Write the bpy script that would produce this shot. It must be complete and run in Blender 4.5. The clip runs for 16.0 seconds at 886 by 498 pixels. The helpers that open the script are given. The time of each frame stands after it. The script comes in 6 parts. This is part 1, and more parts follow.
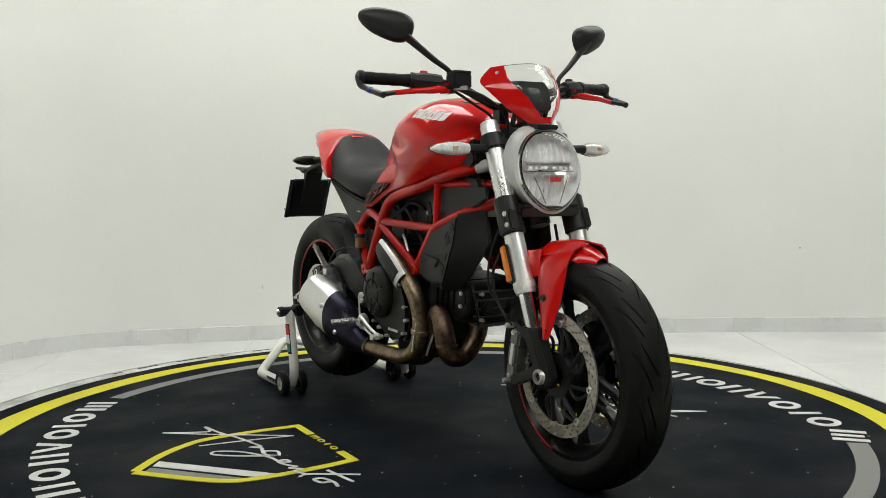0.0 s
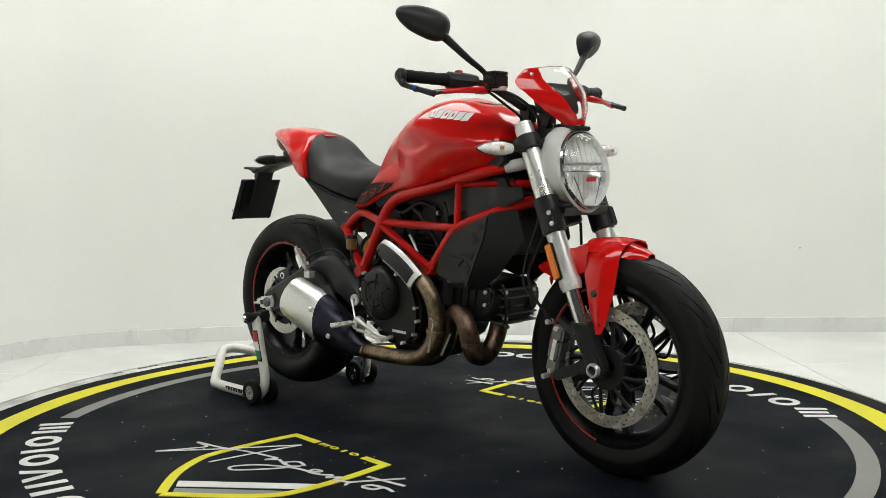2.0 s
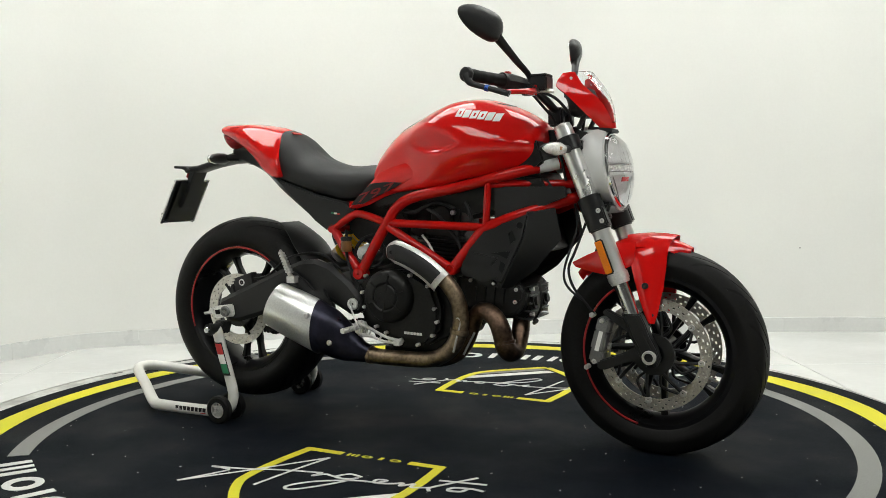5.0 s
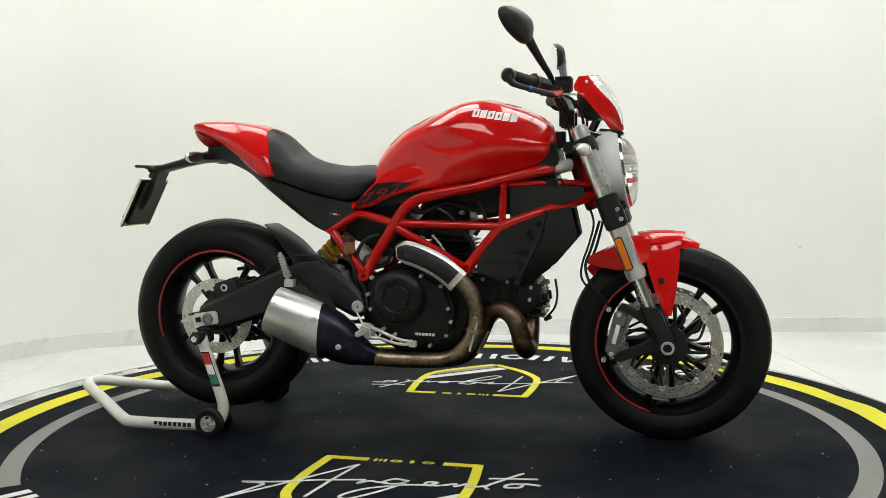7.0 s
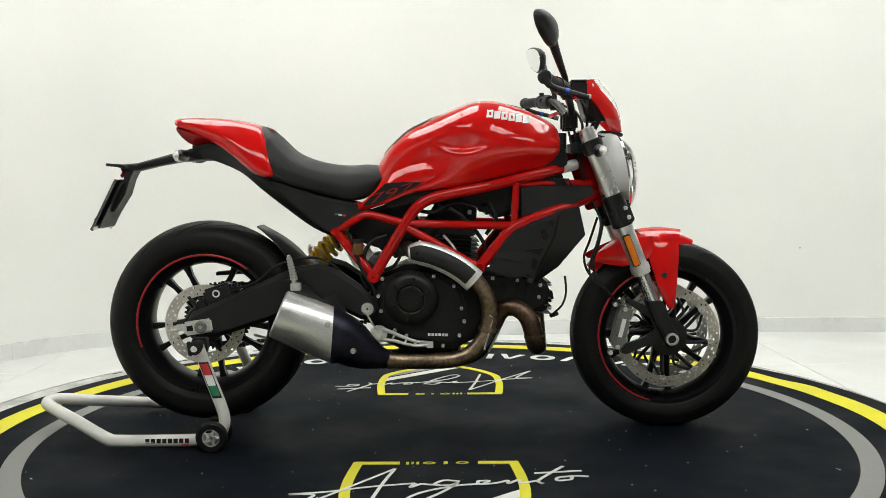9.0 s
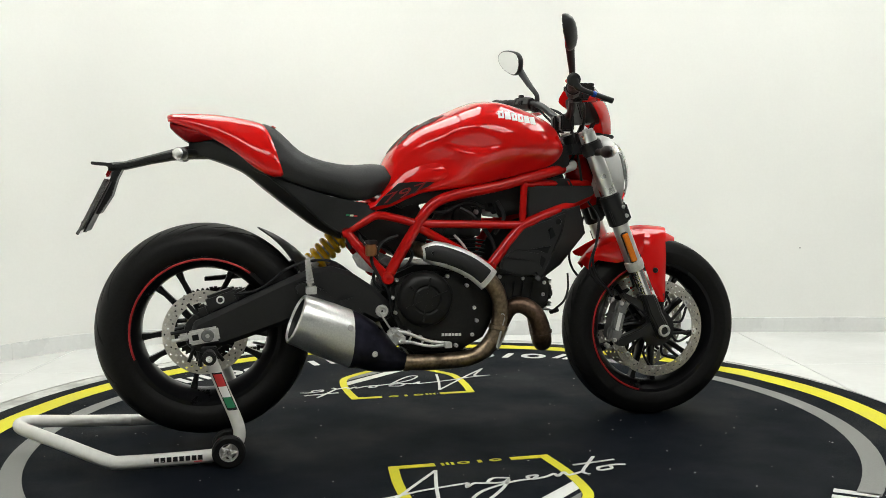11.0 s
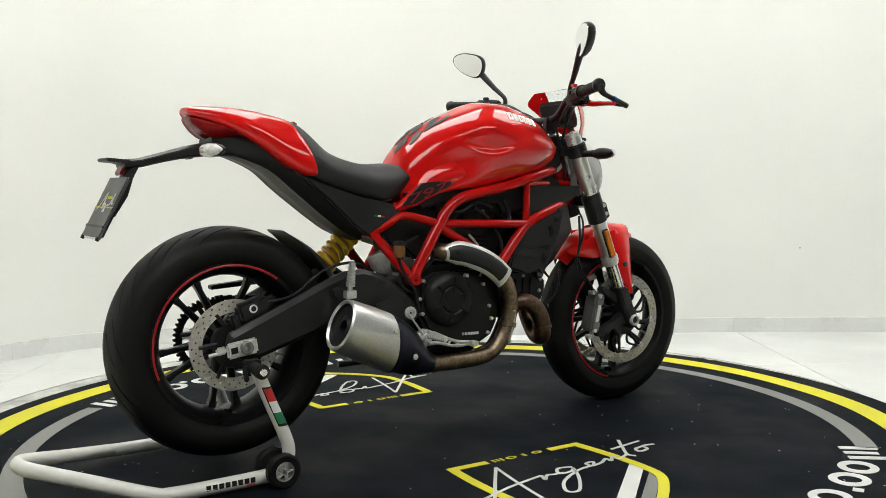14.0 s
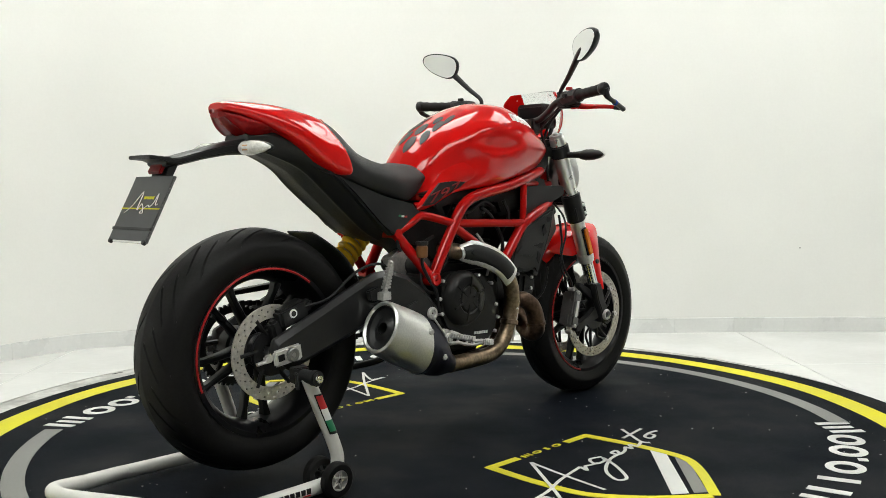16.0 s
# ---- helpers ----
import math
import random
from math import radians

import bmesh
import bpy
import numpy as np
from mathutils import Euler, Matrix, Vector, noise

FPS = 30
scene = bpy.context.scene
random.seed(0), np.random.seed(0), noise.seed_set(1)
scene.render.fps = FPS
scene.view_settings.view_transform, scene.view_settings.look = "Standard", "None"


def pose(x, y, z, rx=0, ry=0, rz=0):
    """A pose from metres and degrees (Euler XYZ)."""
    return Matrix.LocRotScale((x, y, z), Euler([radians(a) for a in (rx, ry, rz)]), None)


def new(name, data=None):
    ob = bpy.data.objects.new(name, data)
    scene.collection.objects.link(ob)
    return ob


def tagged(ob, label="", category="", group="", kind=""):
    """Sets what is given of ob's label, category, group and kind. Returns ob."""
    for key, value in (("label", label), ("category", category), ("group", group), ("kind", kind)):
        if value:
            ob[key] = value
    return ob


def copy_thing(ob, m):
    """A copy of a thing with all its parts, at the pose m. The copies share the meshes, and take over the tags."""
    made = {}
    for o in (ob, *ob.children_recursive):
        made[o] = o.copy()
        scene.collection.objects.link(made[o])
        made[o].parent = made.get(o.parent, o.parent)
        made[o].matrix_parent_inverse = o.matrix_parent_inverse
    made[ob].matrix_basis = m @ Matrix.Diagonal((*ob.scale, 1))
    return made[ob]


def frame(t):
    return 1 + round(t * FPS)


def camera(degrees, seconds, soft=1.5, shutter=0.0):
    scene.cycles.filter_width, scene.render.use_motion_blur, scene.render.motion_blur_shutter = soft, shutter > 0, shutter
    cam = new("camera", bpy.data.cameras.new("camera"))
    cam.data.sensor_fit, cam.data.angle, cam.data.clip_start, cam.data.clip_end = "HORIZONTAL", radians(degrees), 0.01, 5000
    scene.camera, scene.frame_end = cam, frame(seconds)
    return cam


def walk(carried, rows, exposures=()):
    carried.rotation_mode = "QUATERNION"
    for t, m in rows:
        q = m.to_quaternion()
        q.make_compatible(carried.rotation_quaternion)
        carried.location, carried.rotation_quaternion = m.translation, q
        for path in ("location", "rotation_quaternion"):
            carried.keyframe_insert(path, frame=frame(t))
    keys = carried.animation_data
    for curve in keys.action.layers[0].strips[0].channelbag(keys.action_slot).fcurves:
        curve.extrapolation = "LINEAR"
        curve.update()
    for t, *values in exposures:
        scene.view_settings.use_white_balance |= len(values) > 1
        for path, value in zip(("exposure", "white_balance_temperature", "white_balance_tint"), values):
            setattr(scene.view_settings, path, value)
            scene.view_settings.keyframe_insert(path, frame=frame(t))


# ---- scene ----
# A red naked motorcycle on a slowly turning display platform in a white showroom.
# The camera stands still; platform, motorcycle and paddock stand turn together.
cam = camera(51.54, 16.0, soft=0.7)
CAM_POSE = pose(0, -2.919, 0.776, 90 - 4.085, 0, 0.0) @ pose(0, 0, 0, 0, 0, -0.65)
walk(cam, [(0, CAM_POSE), (16, CAM_POSE)], exposures=[(0, -0.35), (1, -0.21), (2, -0.15), (5, -0.09), (9, -0.02), (16, -0.03)])

TURN = [(0, -58.70), (4, -32.60), (7, -12.97), (9, 0.10), (12.5, 23.20), (16, 45.75)]      # seconds, degrees
FLOOR_Z = -0.08

# ---- light ----
world = bpy.data.worlds.new("room_world")
scene.world = world
world.use_nodes = True
world.node_tree.nodes["Background"].inputs[0].default_value = (0.9, 0.95, 1, 1)
world.node_tree.nodes["Background"].inputs[1].default_value = 0.05


# ---- materials ----
def material(name, color, rough=0.5, metal=0.0, coat=0.0, grain=0.08, grain_scale=60.0, wear=0.0, wear_scale=6.0,
             bump=0.0, bump_scale=300.0, transmission=0.0, emission=0.0, ior=1.45, stretch=(1, 1, 1), island=0.0, alpha=1.0, spec=0.5):
    """Principled surface with variation at two scales, in object space."""
    m = bpy.data.materials.new(name)
    m.use_nodes = True
    nt = m.node_tree
    b = nt.nodes["Principled BSDF"]
    b.inputs["Metallic"].default_value = metal
    b.inputs["Coat Weight"].default_value = coat
    b.inputs["Coat Roughness"].default_value = 0.04
    b.inputs["Transmission Weight"].default_value = transmission
    b.inputs["IOR"].default_value = ior
    b.inputs["Alpha"].default_value = alpha
    b.inputs["Specular IOR Level"].default_value = spec
    b.inputs["Roughness"].default_value = rough
    tc = nt.nodes.new("ShaderNodeTexCoord")
    mp = nt.nodes.new("ShaderNodeMapping")
    mp.inputs["Scale"].default_value = stretch
    nt.links.new(tc.outputs["Object"], mp.inputs["Vector"])

    def tex(scale, detail):
        n = nt.nodes.new("ShaderNodeTexNoise")
        n.inputs["Scale"].default_value = scale
        n.inputs["Detail"].default_value = detail
        nt.links.new(mp.outputs[0], n.inputs["Vector"])
        return n.outputs["Fac"]

    def scaled(sock, low, high):
        r = nt.nodes.new("ShaderNodeMapRange")
        r.inputs["From Min"].default_value, r.inputs["From Max"].default_value = 0.3, 0.7
        r.inputs["To Min"].default_value, r.inputs["To Max"].default_value = low, high
        nt.links.new(sock, r.inputs["Value"])
        return r.outputs[0]

    def times(a, c):
        n = nt.nodes.new("ShaderNodeMath")
        n.operation = "MULTIPLY"
        nt.links.new(a, n.inputs[0])
        if isinstance(c, float):
            n.inputs[1].default_value = c
        else:
            nt.links.new(c, n.inputs[1])
        return n.outputs[0]

    fine, coarse = tex(grain_scale, 4), tex(wear_scale, 5)
    shade = times(scaled(fine, 1 - grain, 1 + grain), scaled(coarse, 1 - wear, 1 + wear))
    if island:
        info = nt.nodes.new("ShaderNodeObjectInfo")
        r = nt.nodes.new("ShaderNodeMapRange")
        r.inputs["To Min"].default_value, r.inputs["To Max"].default_value = 1 - island, 1 + island
        nt.links.new(info.outputs["Random"], r.inputs["Value"])
        shade = times(shade, r.outputs[0])
    mix = nt.nodes.new("ShaderNodeVectorMath")
    mix.operation = "SCALE"
    mix.inputs[0].default_value = color[:3]
    nt.links.new(shade, mix.inputs["Scale"])
    nt.links.new(mix.outputs[0], b.inputs["Base Color"])
    nt.links.new(scaled(coarse, max(rough * (1 - 0.25), 0.02), min(rough * 1.25, 1)), b.inputs["Roughness"])
    if bump:
        bm = nt.nodes.new("ShaderNodeBump")
        bm.inputs["Strength"].default_value = bump
        bm.inputs["Distance"].default_value = 0.002
        nt.links.new(tex(bump_scale, 3), bm.inputs["Height"])
        nt.links.new(bm.outputs[0], b.inputs["Normal"])
    if emission:
        b.inputs["Emission Color"].default_value = (*color[:3], 1)
        b.inputs["Emission Strength"].default_value = emission
    return m


RED = material("red_paint", (0.64, 0.0058, 0.0048), 0.32, coat=0.95, spec=0.05, grain=0.02, grain_scale=200, wear=0.03)
RED_FRAME = material("red_frame_paint", (0.46, 0.0055, 0.0042), 0.30, coat=0.6, spec=0.04, grain=0.04, grain_scale=200, wear=0.08, bump=0.05, bump_scale=90)
RED_DARK = material("red_trim", (0.42, 0.012, 0.014), 0.4, grain=0.05)
BLACK = material("black_plastic", (0.0135, 0.0138, 0.0142), 0.46, grain=0.15, grain_scale=300, wear=0.2, bump=0.12, bump_scale=900, spec=0.4)
BLACK_SATIN = material("satin_black_metal", (0.0135, 0.0135, 0.0140), 0.36, grain=0.12, grain_scale=200, wear=0.2, bump=0.06, bump_scale=500, spec=0.4)
BLACK_GLOSS = material("gloss_black", (0.006, 0.006, 0.007), 0.32, coat=0.06, grain=0.05, spec=0.22)
ENGINE = material("engine_black_casting", (0.0100, 0.0098, 0.0095), 0.42, metal=0.0, grain=0.25, grain_scale=120, wear=0.3, bump=0.2, bump_scale=600, spec=0.3)
ENGINE_GREY = material("engine_grey_alloy", (0.10, 0.10, 0.098), 0.45, metal=0.7, grain=0.2, grain_scale=90, wear=0.35, bump=0.2, bump_scale=500)
RUBBER = material("tyre_rubber", (0.0072, 0.0070, 0.0070), 0.52, grain=0.2, grain_scale=150, wear=0.25, wear_scale=9, bump=0.12, bump_scale=700, spec=0.22)
SEAT = material("seat_vinyl", (0.021, 0.0215, 0.022), 0.55, grain=0.1, grain_scale=400, wear=0.1, bump=0.25, bump_scale=900, spec=0.3)
SEAT_TOP = material("seat_grip_fabric", (0.028, 0.0285, 0.029), 0.7, grain=0.15, grain_scale=500, wear=0.08, bump=0.3, bump_scale=1200, spec=0.2)
CHROME = material("polished_steel", (0.74, 0.74, 0.73), 0.14, metal=1.0, grain=0.04, wear=0.06)
FORK = material("anodised_fork_silver", (0.80, 0.80, 0.78), 0.30, metal=0.85, grain=0.02, grain_scale=200, wear=0.02)
STEEL = material("disc_steel", (0.64, 0.61, 0.56), 0.44, metal=0.75, grain=0.15, grain_scale=160, wear=0.15)
STEEL_DARK = material("darker_disc_steel", (0.52, 0.49, 0.44), 0.40, metal=0.85, grain=0.2, grain_scale=160, wear=0.2)
MUFFLER = material("brushed_steel", (0.82, 0.82, 0.80), 0.42, metal=0.9, grain=0.08, grain_scale=220, wear=0.06, bump=0.05, bump_scale=400)
HEAT = material("heat_blued_steel", (0.020, 0.020, 0.034), 0.35, metal=0.7, grain=0.3, grain_scale=40, wear=0.4, wear_scale=12)
PIPE = material("heat_tanned_header_steel", (0.27, 0.205, 0.14), 0.4, metal=1.0, grain=0.35, grain_scale=90, wear=0.35, wear_scale=14, bump=0.1, bump_scale=300)
PIPE_DARK = material("scorched_header_steel", (0.13, 0.085, 0.06), 0.45, metal=1.0, grain=0.35, grain_scale=80, wear=0.45, wear_scale=14, bump=0.1)
SILVER = material("silver_paint", (0.60, 0.60, 0.59), 0.46, metal=0.10, coat=0.05, grain=0.03, grain_scale=600, wear=0.03)
ALLOY = material("bare_alloy", (0.68, 0.67, 0.65), 0.36, metal=0.65, grain=0.12, grain_scale=150, wear=0.2)
FORGED = material("forged_bright_alloy", (0.72, 0.71, 0.69), 0.34, metal=0.6, grain=0.1, grain_scale=150, wear=0.15)
BLUE = material("blue_anodised", (0.03, 0.09, 0.42), 0.3, metal=0.5)
CALIPER = material("caliper_grey_alloy", (0.20, 0.20, 0.195), 0.42, metal=0.5, grain=0.12, grain_scale=200, wear=0.2)
GOLD = material("yellow_spring_paint", (1.0, 0.62, 0.015), 0.35, coat=0.4, grain=0.1, wear=0.15)
AMBER = material("amber_reflector", (0.75, 0.20, 0.01), 0.2, coat=0.6, grain=0.12, grain_scale=500)
AMBER_FLUID = material("brake_fluid_reservoir", (0.20, 0.085, 0.025), 0.3, coat=0.3, grain=0.15)
TAIL_RED = material("tail_light_red", (0.24, 0.004, 0.005), 0.30, coat=0.08, spec=0.18, grain=0.2, grain_scale=120)
LENS = material("clear_lens", (0.95, 0.95, 0.95), 0.03, transmission=1.0, grain=0.0, ior=1.3)
IND_LENS = material("clear_indicator_lens", (0.78, 0.77, 0.74), 0.12, coat=0.8, grain=0.12, grain_scale=250, wear=0.2, wear_scale=50)
BULB = material("orange_bulb", (0.60, 0.34, 0.18), 0.2, coat=0.4)
SCREEN = material("clear_screen", (0.93, 0.94, 0.94), 0.02, transmission=1.0, grain=0.0, ior=1.22)
REFLECTOR = material("headlight_reflector", (0.94, 0.94, 0.93), 0.12, metal=0.3, grain=0.05, wear=0.1, wear_scale=40, bump=0.2, bump_scale=60)
MIRROR = material("mirror_glass", (0.86, 0.87, 0.86), 0.02, metal=1.0, grain=0.0)
WHITE_PAINT = material("white_tube_paint", (0.74, 0.73, 0.69), 0.35, coat=0.3, grain=0.03, wear=0.07, wear_scale=12)
WHITE_MARK = material("white_decal", (0.80, 0.79, 0.77), 0.5, grain=0.04, wear=0.05)
GREEN_MARK = material("green_decal", (0.02, 0.20, 0.09), 0.5, grain=0.05)
DECAL_RED = material("dark_red_decal", (0.24, 0.008, 0.009), 0.4, grain=0.05)
RED_MARK = material("red_decal", (0.55, 0.03, 0.03), 0.5, grain=0.05)
BLACK_MARK = material("black_decal", (0.012, 0.012, 0.012), 0.45, grain=0.1, spec=0.3)
PLATE_FACE = material("dark_grey_plate", (0.055, 0.057, 0.06), 0.4, grain=0.05, wear=0.1)
MAT = material("black_printed_mat", (0.0038, 0.0056, 0.0090), 0.66, grain=0.35, grain_scale=110, wear=0.16, wear_scale=2.6, bump=0.3, bump_scale=400, spec=0.06)
MAT_YELLOW = material("mat_yellow_print", (0.67, 0.62, 0.035), 0.6, grain=0.06, grain_scale=250, wear=0.08, bump=0.1, bump_scale=700, spec=0.2)
MAT_WHITE = material("mat_white_print", (0.67, 0.67, 0.65), 0.6, grain=0.06, grain_scale=250, wear=0.08, bump=0.1, bump_scale=700, spec=0.2)
MAT_GREY = material("mat_grey_print", (0.235, 0.235, 0.225), 0.6, grain=0.08, grain_scale=250, wear=0.1, bump=0.1, bump_scale=700, spec=0.2)
EDGE = material("scuffed_platform_edge", (0.46, 0.46, 0.44), 0.5, grain=0.2, grain_scale=30, wear=0.4, wear_scale=7, bump=0.1)
WALL = material("white_wall_paint", (0.83, 0.83, 0.80), 0.7, grain=0.01, grain_scale=80, wear=0.02, wear_scale=1.5, bump=0.04, bump_scale=150)
CEIL = material("dark_ceiling_paint", (0.07, 0.07, 0.07), 0.8, grain=0.03)
# grey for unseen walls behind the camera, darkened to cut reflections and bounce
UNSEEN_DARK_WALL = material("unseen_wall_grey", (0.13, 0.13, 0.128), 0.7, grain=0.02, wear=0.05)
TILE = material("white_floor_tile", (0.76, 0.765, 0.75), 0.22, grain=0.02, grain_scale=30, wear=0.03, wear_scale=2, island=0.02)
GROUT = material("grey_grout", (0.50, 0.50, 0.48), 0.8, grain=0.1)
SKIRT = material("white_skirting_tile", (0.74, 0.745, 0.73), 0.3, grain=0.02, wear=0.03, island=0.015)
LED = material("led_panel_diffuser", (0.985, 1.0, 0.95), 0.5, grain=0.0, emission=7.0)
LED_FRAME = material("white_lamp_frame", (0.8, 0.8, 0.8), 0.4)
CABLE = material("cable_rubber", (0.01, 0.01, 0.011), 0.5, grain=0.1, spec=0.3)


# ---- geometry helpers: each returns (vertices, faces) ----
def joined(*geos):
    vs, fs = [], []
    for v, f in geos:
        k = len(vs)
        vs += [tuple(p) for p in v]
        fs += [[i + k for i in face] for face in f]
    return vs, fs


def moved(geo, m):
    return [tuple(m @ Vector(p)) for p in geo[0]], geo[1]


def mirrored(geo):
    return [(p[0], -p[1], p[2]) for p in geo[0]], [list(reversed(f)) for f in geo[1]]


def box(cx, cy, cz, sx, sy, sz, ry=0, rx=0, rz=0):
    m = pose(cx, cy, cz, rx, ry, rz)
    v = [(x * sx / 2, y * sy / 2, z * sz / 2) for x in (-1, 1) for y in (-1, 1) for z in (-1, 1)]
    f = [[0, 1, 3, 2], [4, 6, 7, 5], [0, 4, 5, 1], [2, 3, 7, 6], [0, 2, 6, 4], [1, 5, 7, 3]]
    return moved((v, f), m)


def spline(pts, n=6, closed=False):
    """Points of a smooth curve through pts."""
    p = [np.array(q, float) for q in pts]
    out = []
    cnt = len(p) if closed else len(p) - 1
    for i in range(cnt):
        if closed:
            a, b, c, d = p[i - 1], p[i], p[(i + 1) % len(p)], p[(i + 2) % len(p)]
        else:
            a, b, c, d = p[max(i - 1, 0)], p[i], p[i + 1], p[min(i + 2, len(p) - 1)]
        for k in range(n):
            t = k / n
            out.append(0.5 * (2 * b + (c - a) * t + (2 * a - 5 * b + 4 * c - d) * t * t + (3 * b - a - 3 * c + d) * t ** 3))
    if not closed:
        out.append(p[-1])
    return out


def tube(pts, r, seg=10, n=6, smooth=True, flat=1.0):
    """A round bar along pts; r is one radius or a radius for each point of pts."""
    raw = [np.array(q, float) for q in pts]
    rad = list(r) if isinstance(r, (list, tuple)) else [r] * len(raw)
    if smooth and len(raw) > 2:
        rr = spline([(a,) for a in rad], n)
        raw, rad = spline(raw, n), [float(a[0]) for a in rr]
    vs, fs = [], []
    side = None
    for i, p in enumerate(raw):
        d = raw[min(i + 1, len(raw) - 1)] - raw[max(i - 1, 0)]
        d = d / (np.linalg.norm(d) + 1e-12)
        if side is None:
            side = np.cross(d, (0, 0, 1) if abs(d[2]) < 0.9 else (1, 0, 0))
        side = side - d * side.dot(d)
        side = side / np.linalg.norm(side)
        up = np.cross(side, d)
        for k in range(seg):
            a = 2 * math.pi * k / seg
            vs.append(tuple(p + rad[i] * (math.cos(a) * side * flat + math.sin(a) * up)))
    m = len(raw)
    for i in range(m - 1):
        for k in range(seg):
            fs.append([i * seg + k, i * seg + (k + 1) % seg, (i + 1) * seg + (k + 1) % seg, (i + 1) * seg + k])
    fs.append(list(reversed(range(seg))))
    fs.append([(m - 1) * seg + k for k in range(seg)])
    return vs, fs


def rod(a, b, r, seg=10):
    return tube([a, b], r, seg, smooth=False)


def lathe(profile, seg=48, m=None, cap=False):
    """Turns (radius, offset) round the y axis."""
    vs, fs = [], []
    n = len(profile)
    for k in range(seg):
        a = 2 * math.pi * k / seg
        for r, y in profile:
            vs.append((r * math.cos(a), y, r * math.sin(a)))
    for k in range(seg):
        j = (k + 1) % seg
        for i in range(n - 1):
            fs.append([k * n + i, k * n + i + 1, j * n + i + 1, j * n + i])
    if cap:
        fs.append([k * n for k in range(seg)])
        fs.append([k * n + n - 1 for k in reversed(range(seg))])
    return moved((vs, fs), m) if m else (vs, fs)


def slab(poly, y0, y1):
    """A plate: outline of (x, z) between two y."""
    n = len(poly)
    vs = [(x, y0, z) for x, z in poly] + [(x, y1, z) for x, z in poly]
    fs = [list(range(n)), list(range(2 * n - 1, n - 1, -1))]
    fs += [[i, n + i, n + (i + 1) % n, (i + 1) % n] for i in range(n)]
    return vs, fs


def flat_piece(poly, z0, z1):
    """A thin piece lying on the ground: outline of (x, y)."""
    n = len(poly)
    vs = [(x, y, z0) for x, y in poly] + [(x, y, z1) for x, y in poly]
    fs = [list(range(n - 1, -1, -1)), list(range(n, 2 * n))]
    fs += [[i, (i + 1) % n, n + (i + 1) % n, n + i] for i in range(n)]
    return vs, fs


def loft(sections, caps=True, closed=True):
    n = len(sections[0])
    vs = [tuple(p) for s in sections for p in s]
    fs = []
    for i in range(len(sections) - 1):
        for k in range(n if closed else n - 1):
            j = (k + 1) % n
            fs.append([i * n + k, i * n + j, (i + 1) * n + j, (i + 1) * n + k])
    if caps and closed:
        fs.append(list(reversed(range(n))))
        fs.append([(len(sections) - 1) * n + k for k in range(n)])
    return vs, fs


def sheet(grid, thick):
    """A curved sheet: grid[i][j] of points, given thickness along its normals."""
    ni, nj = len(grid), len(grid[0])
    g = np.array(grid, float)
    du = np.gradient(g, axis=0)
    dv = np.gradient(g, axis=1)
    nrm = np.cross(du, dv)
    nrm /= np.linalg.norm(nrm, axis=2, keepdims=True) + 1e-12
    back = g - nrm * thick
    vs = [tuple(p) for row in g for p in row] + [tuple(p) for row in back for p in row]
    k = ni * nj
    fs = []
    for i in range(ni - 1):
        for j in range(nj - 1):
            a, b, c, d = i * nj + j, i * nj + j + 1, (i + 1) * nj + j + 1, (i + 1) * nj + j
            fs += [[a, d, c, b], [k + a, k + b, k + c, k + d]]
    ring = [j for j in range(nj)] + [i * nj + nj - 1 for i in range(1, ni)] + [(ni - 1) * nj + j for j in range(nj - 2, -1, -1)] + [i * nj for i in range(ni - 2, 0, -1)]
    for q in range(len(ring)):
        a, b = ring[q], ring[(q + 1) % len(ring)]
        fs.append([a, b, k + b, k + a])
    return vs, fs


def text_geo(body, size, depth):
    """Built-in lettering as plain mesh data, in the x-y plane."""
    c = bpy.data.curves.new("text", "FONT")
    c.body, c.size, c.extrude, c.resolution_u, c.shear = body, size, depth / 2, 3, 0.25
    ob = bpy.data.objects.new("text", c)
    scene.collection.objects.link(ob)
    me = bpy.data.meshes.new_from_object(ob.evaluated_get(bpy.context.evaluated_depsgraph_get()))
    geo = [tuple(v.co) for v in me.vertices], [list(p.vertices) for p in me.polygons]
    bpy.data.objects.remove(ob)
    bpy.data.meshes.remove(me)
    bpy.data.curves.remove(c)
    return geo


def solid(name, geo, mat, bevel=0.0, angle=35, segs=2, fix=True, relax=0):
    bm = bmesh.new()
    vs = [bm.verts.new(p) for p in geo[0]]
    for f in geo[1]:
        try:
            bm.faces.new([vs[i] for i in f])
        except ValueError:
            pass
    if fix:
        bmesh.ops.recalc_face_normals(bm, faces=bm.faces)
    for _ in range(relax):
        bmesh.ops.smooth_vert(bm, verts=bm.verts, factor=0.5, use_axis_x=True, use_axis_y=True, use_axis_z=True)
    if bevel:
        sharp = [e for e in bm.edges if len(e.link_faces) == 2 and e.calc_face_angle(0) > radians(angle)]
        bmesh.ops.bevel(bm, geom=sharp, offset=bevel, segments=segs, affect="EDGES", clamp_overlap=True)
    me = bpy.data.meshes.new(name)
    bm.to_mesh(me)
    bm.free()
    me.materials.append(mat)
    for p in me.polygons:
        p.use_smooth = True
    me.set_sharp_from_angle(angle=radians(38))
    return me


def part(name, geo, mat, parent=None, label="", bevel=0.0, m=None, angle=35, segs=2, fix=True, relax=0):
    """One mesh object under a thing or a part."""
    me = geo if isinstance(geo, bpy.types.Mesh) else solid(name, geo, mat, bevel, angle, segs, fix, relax)
    ob = new(name, me)
    if parent is not None:
        ob.parent = parent
    if m is not None:
        ob.matrix_basis = m
    if label:
        tagged(ob, label)
    return ob


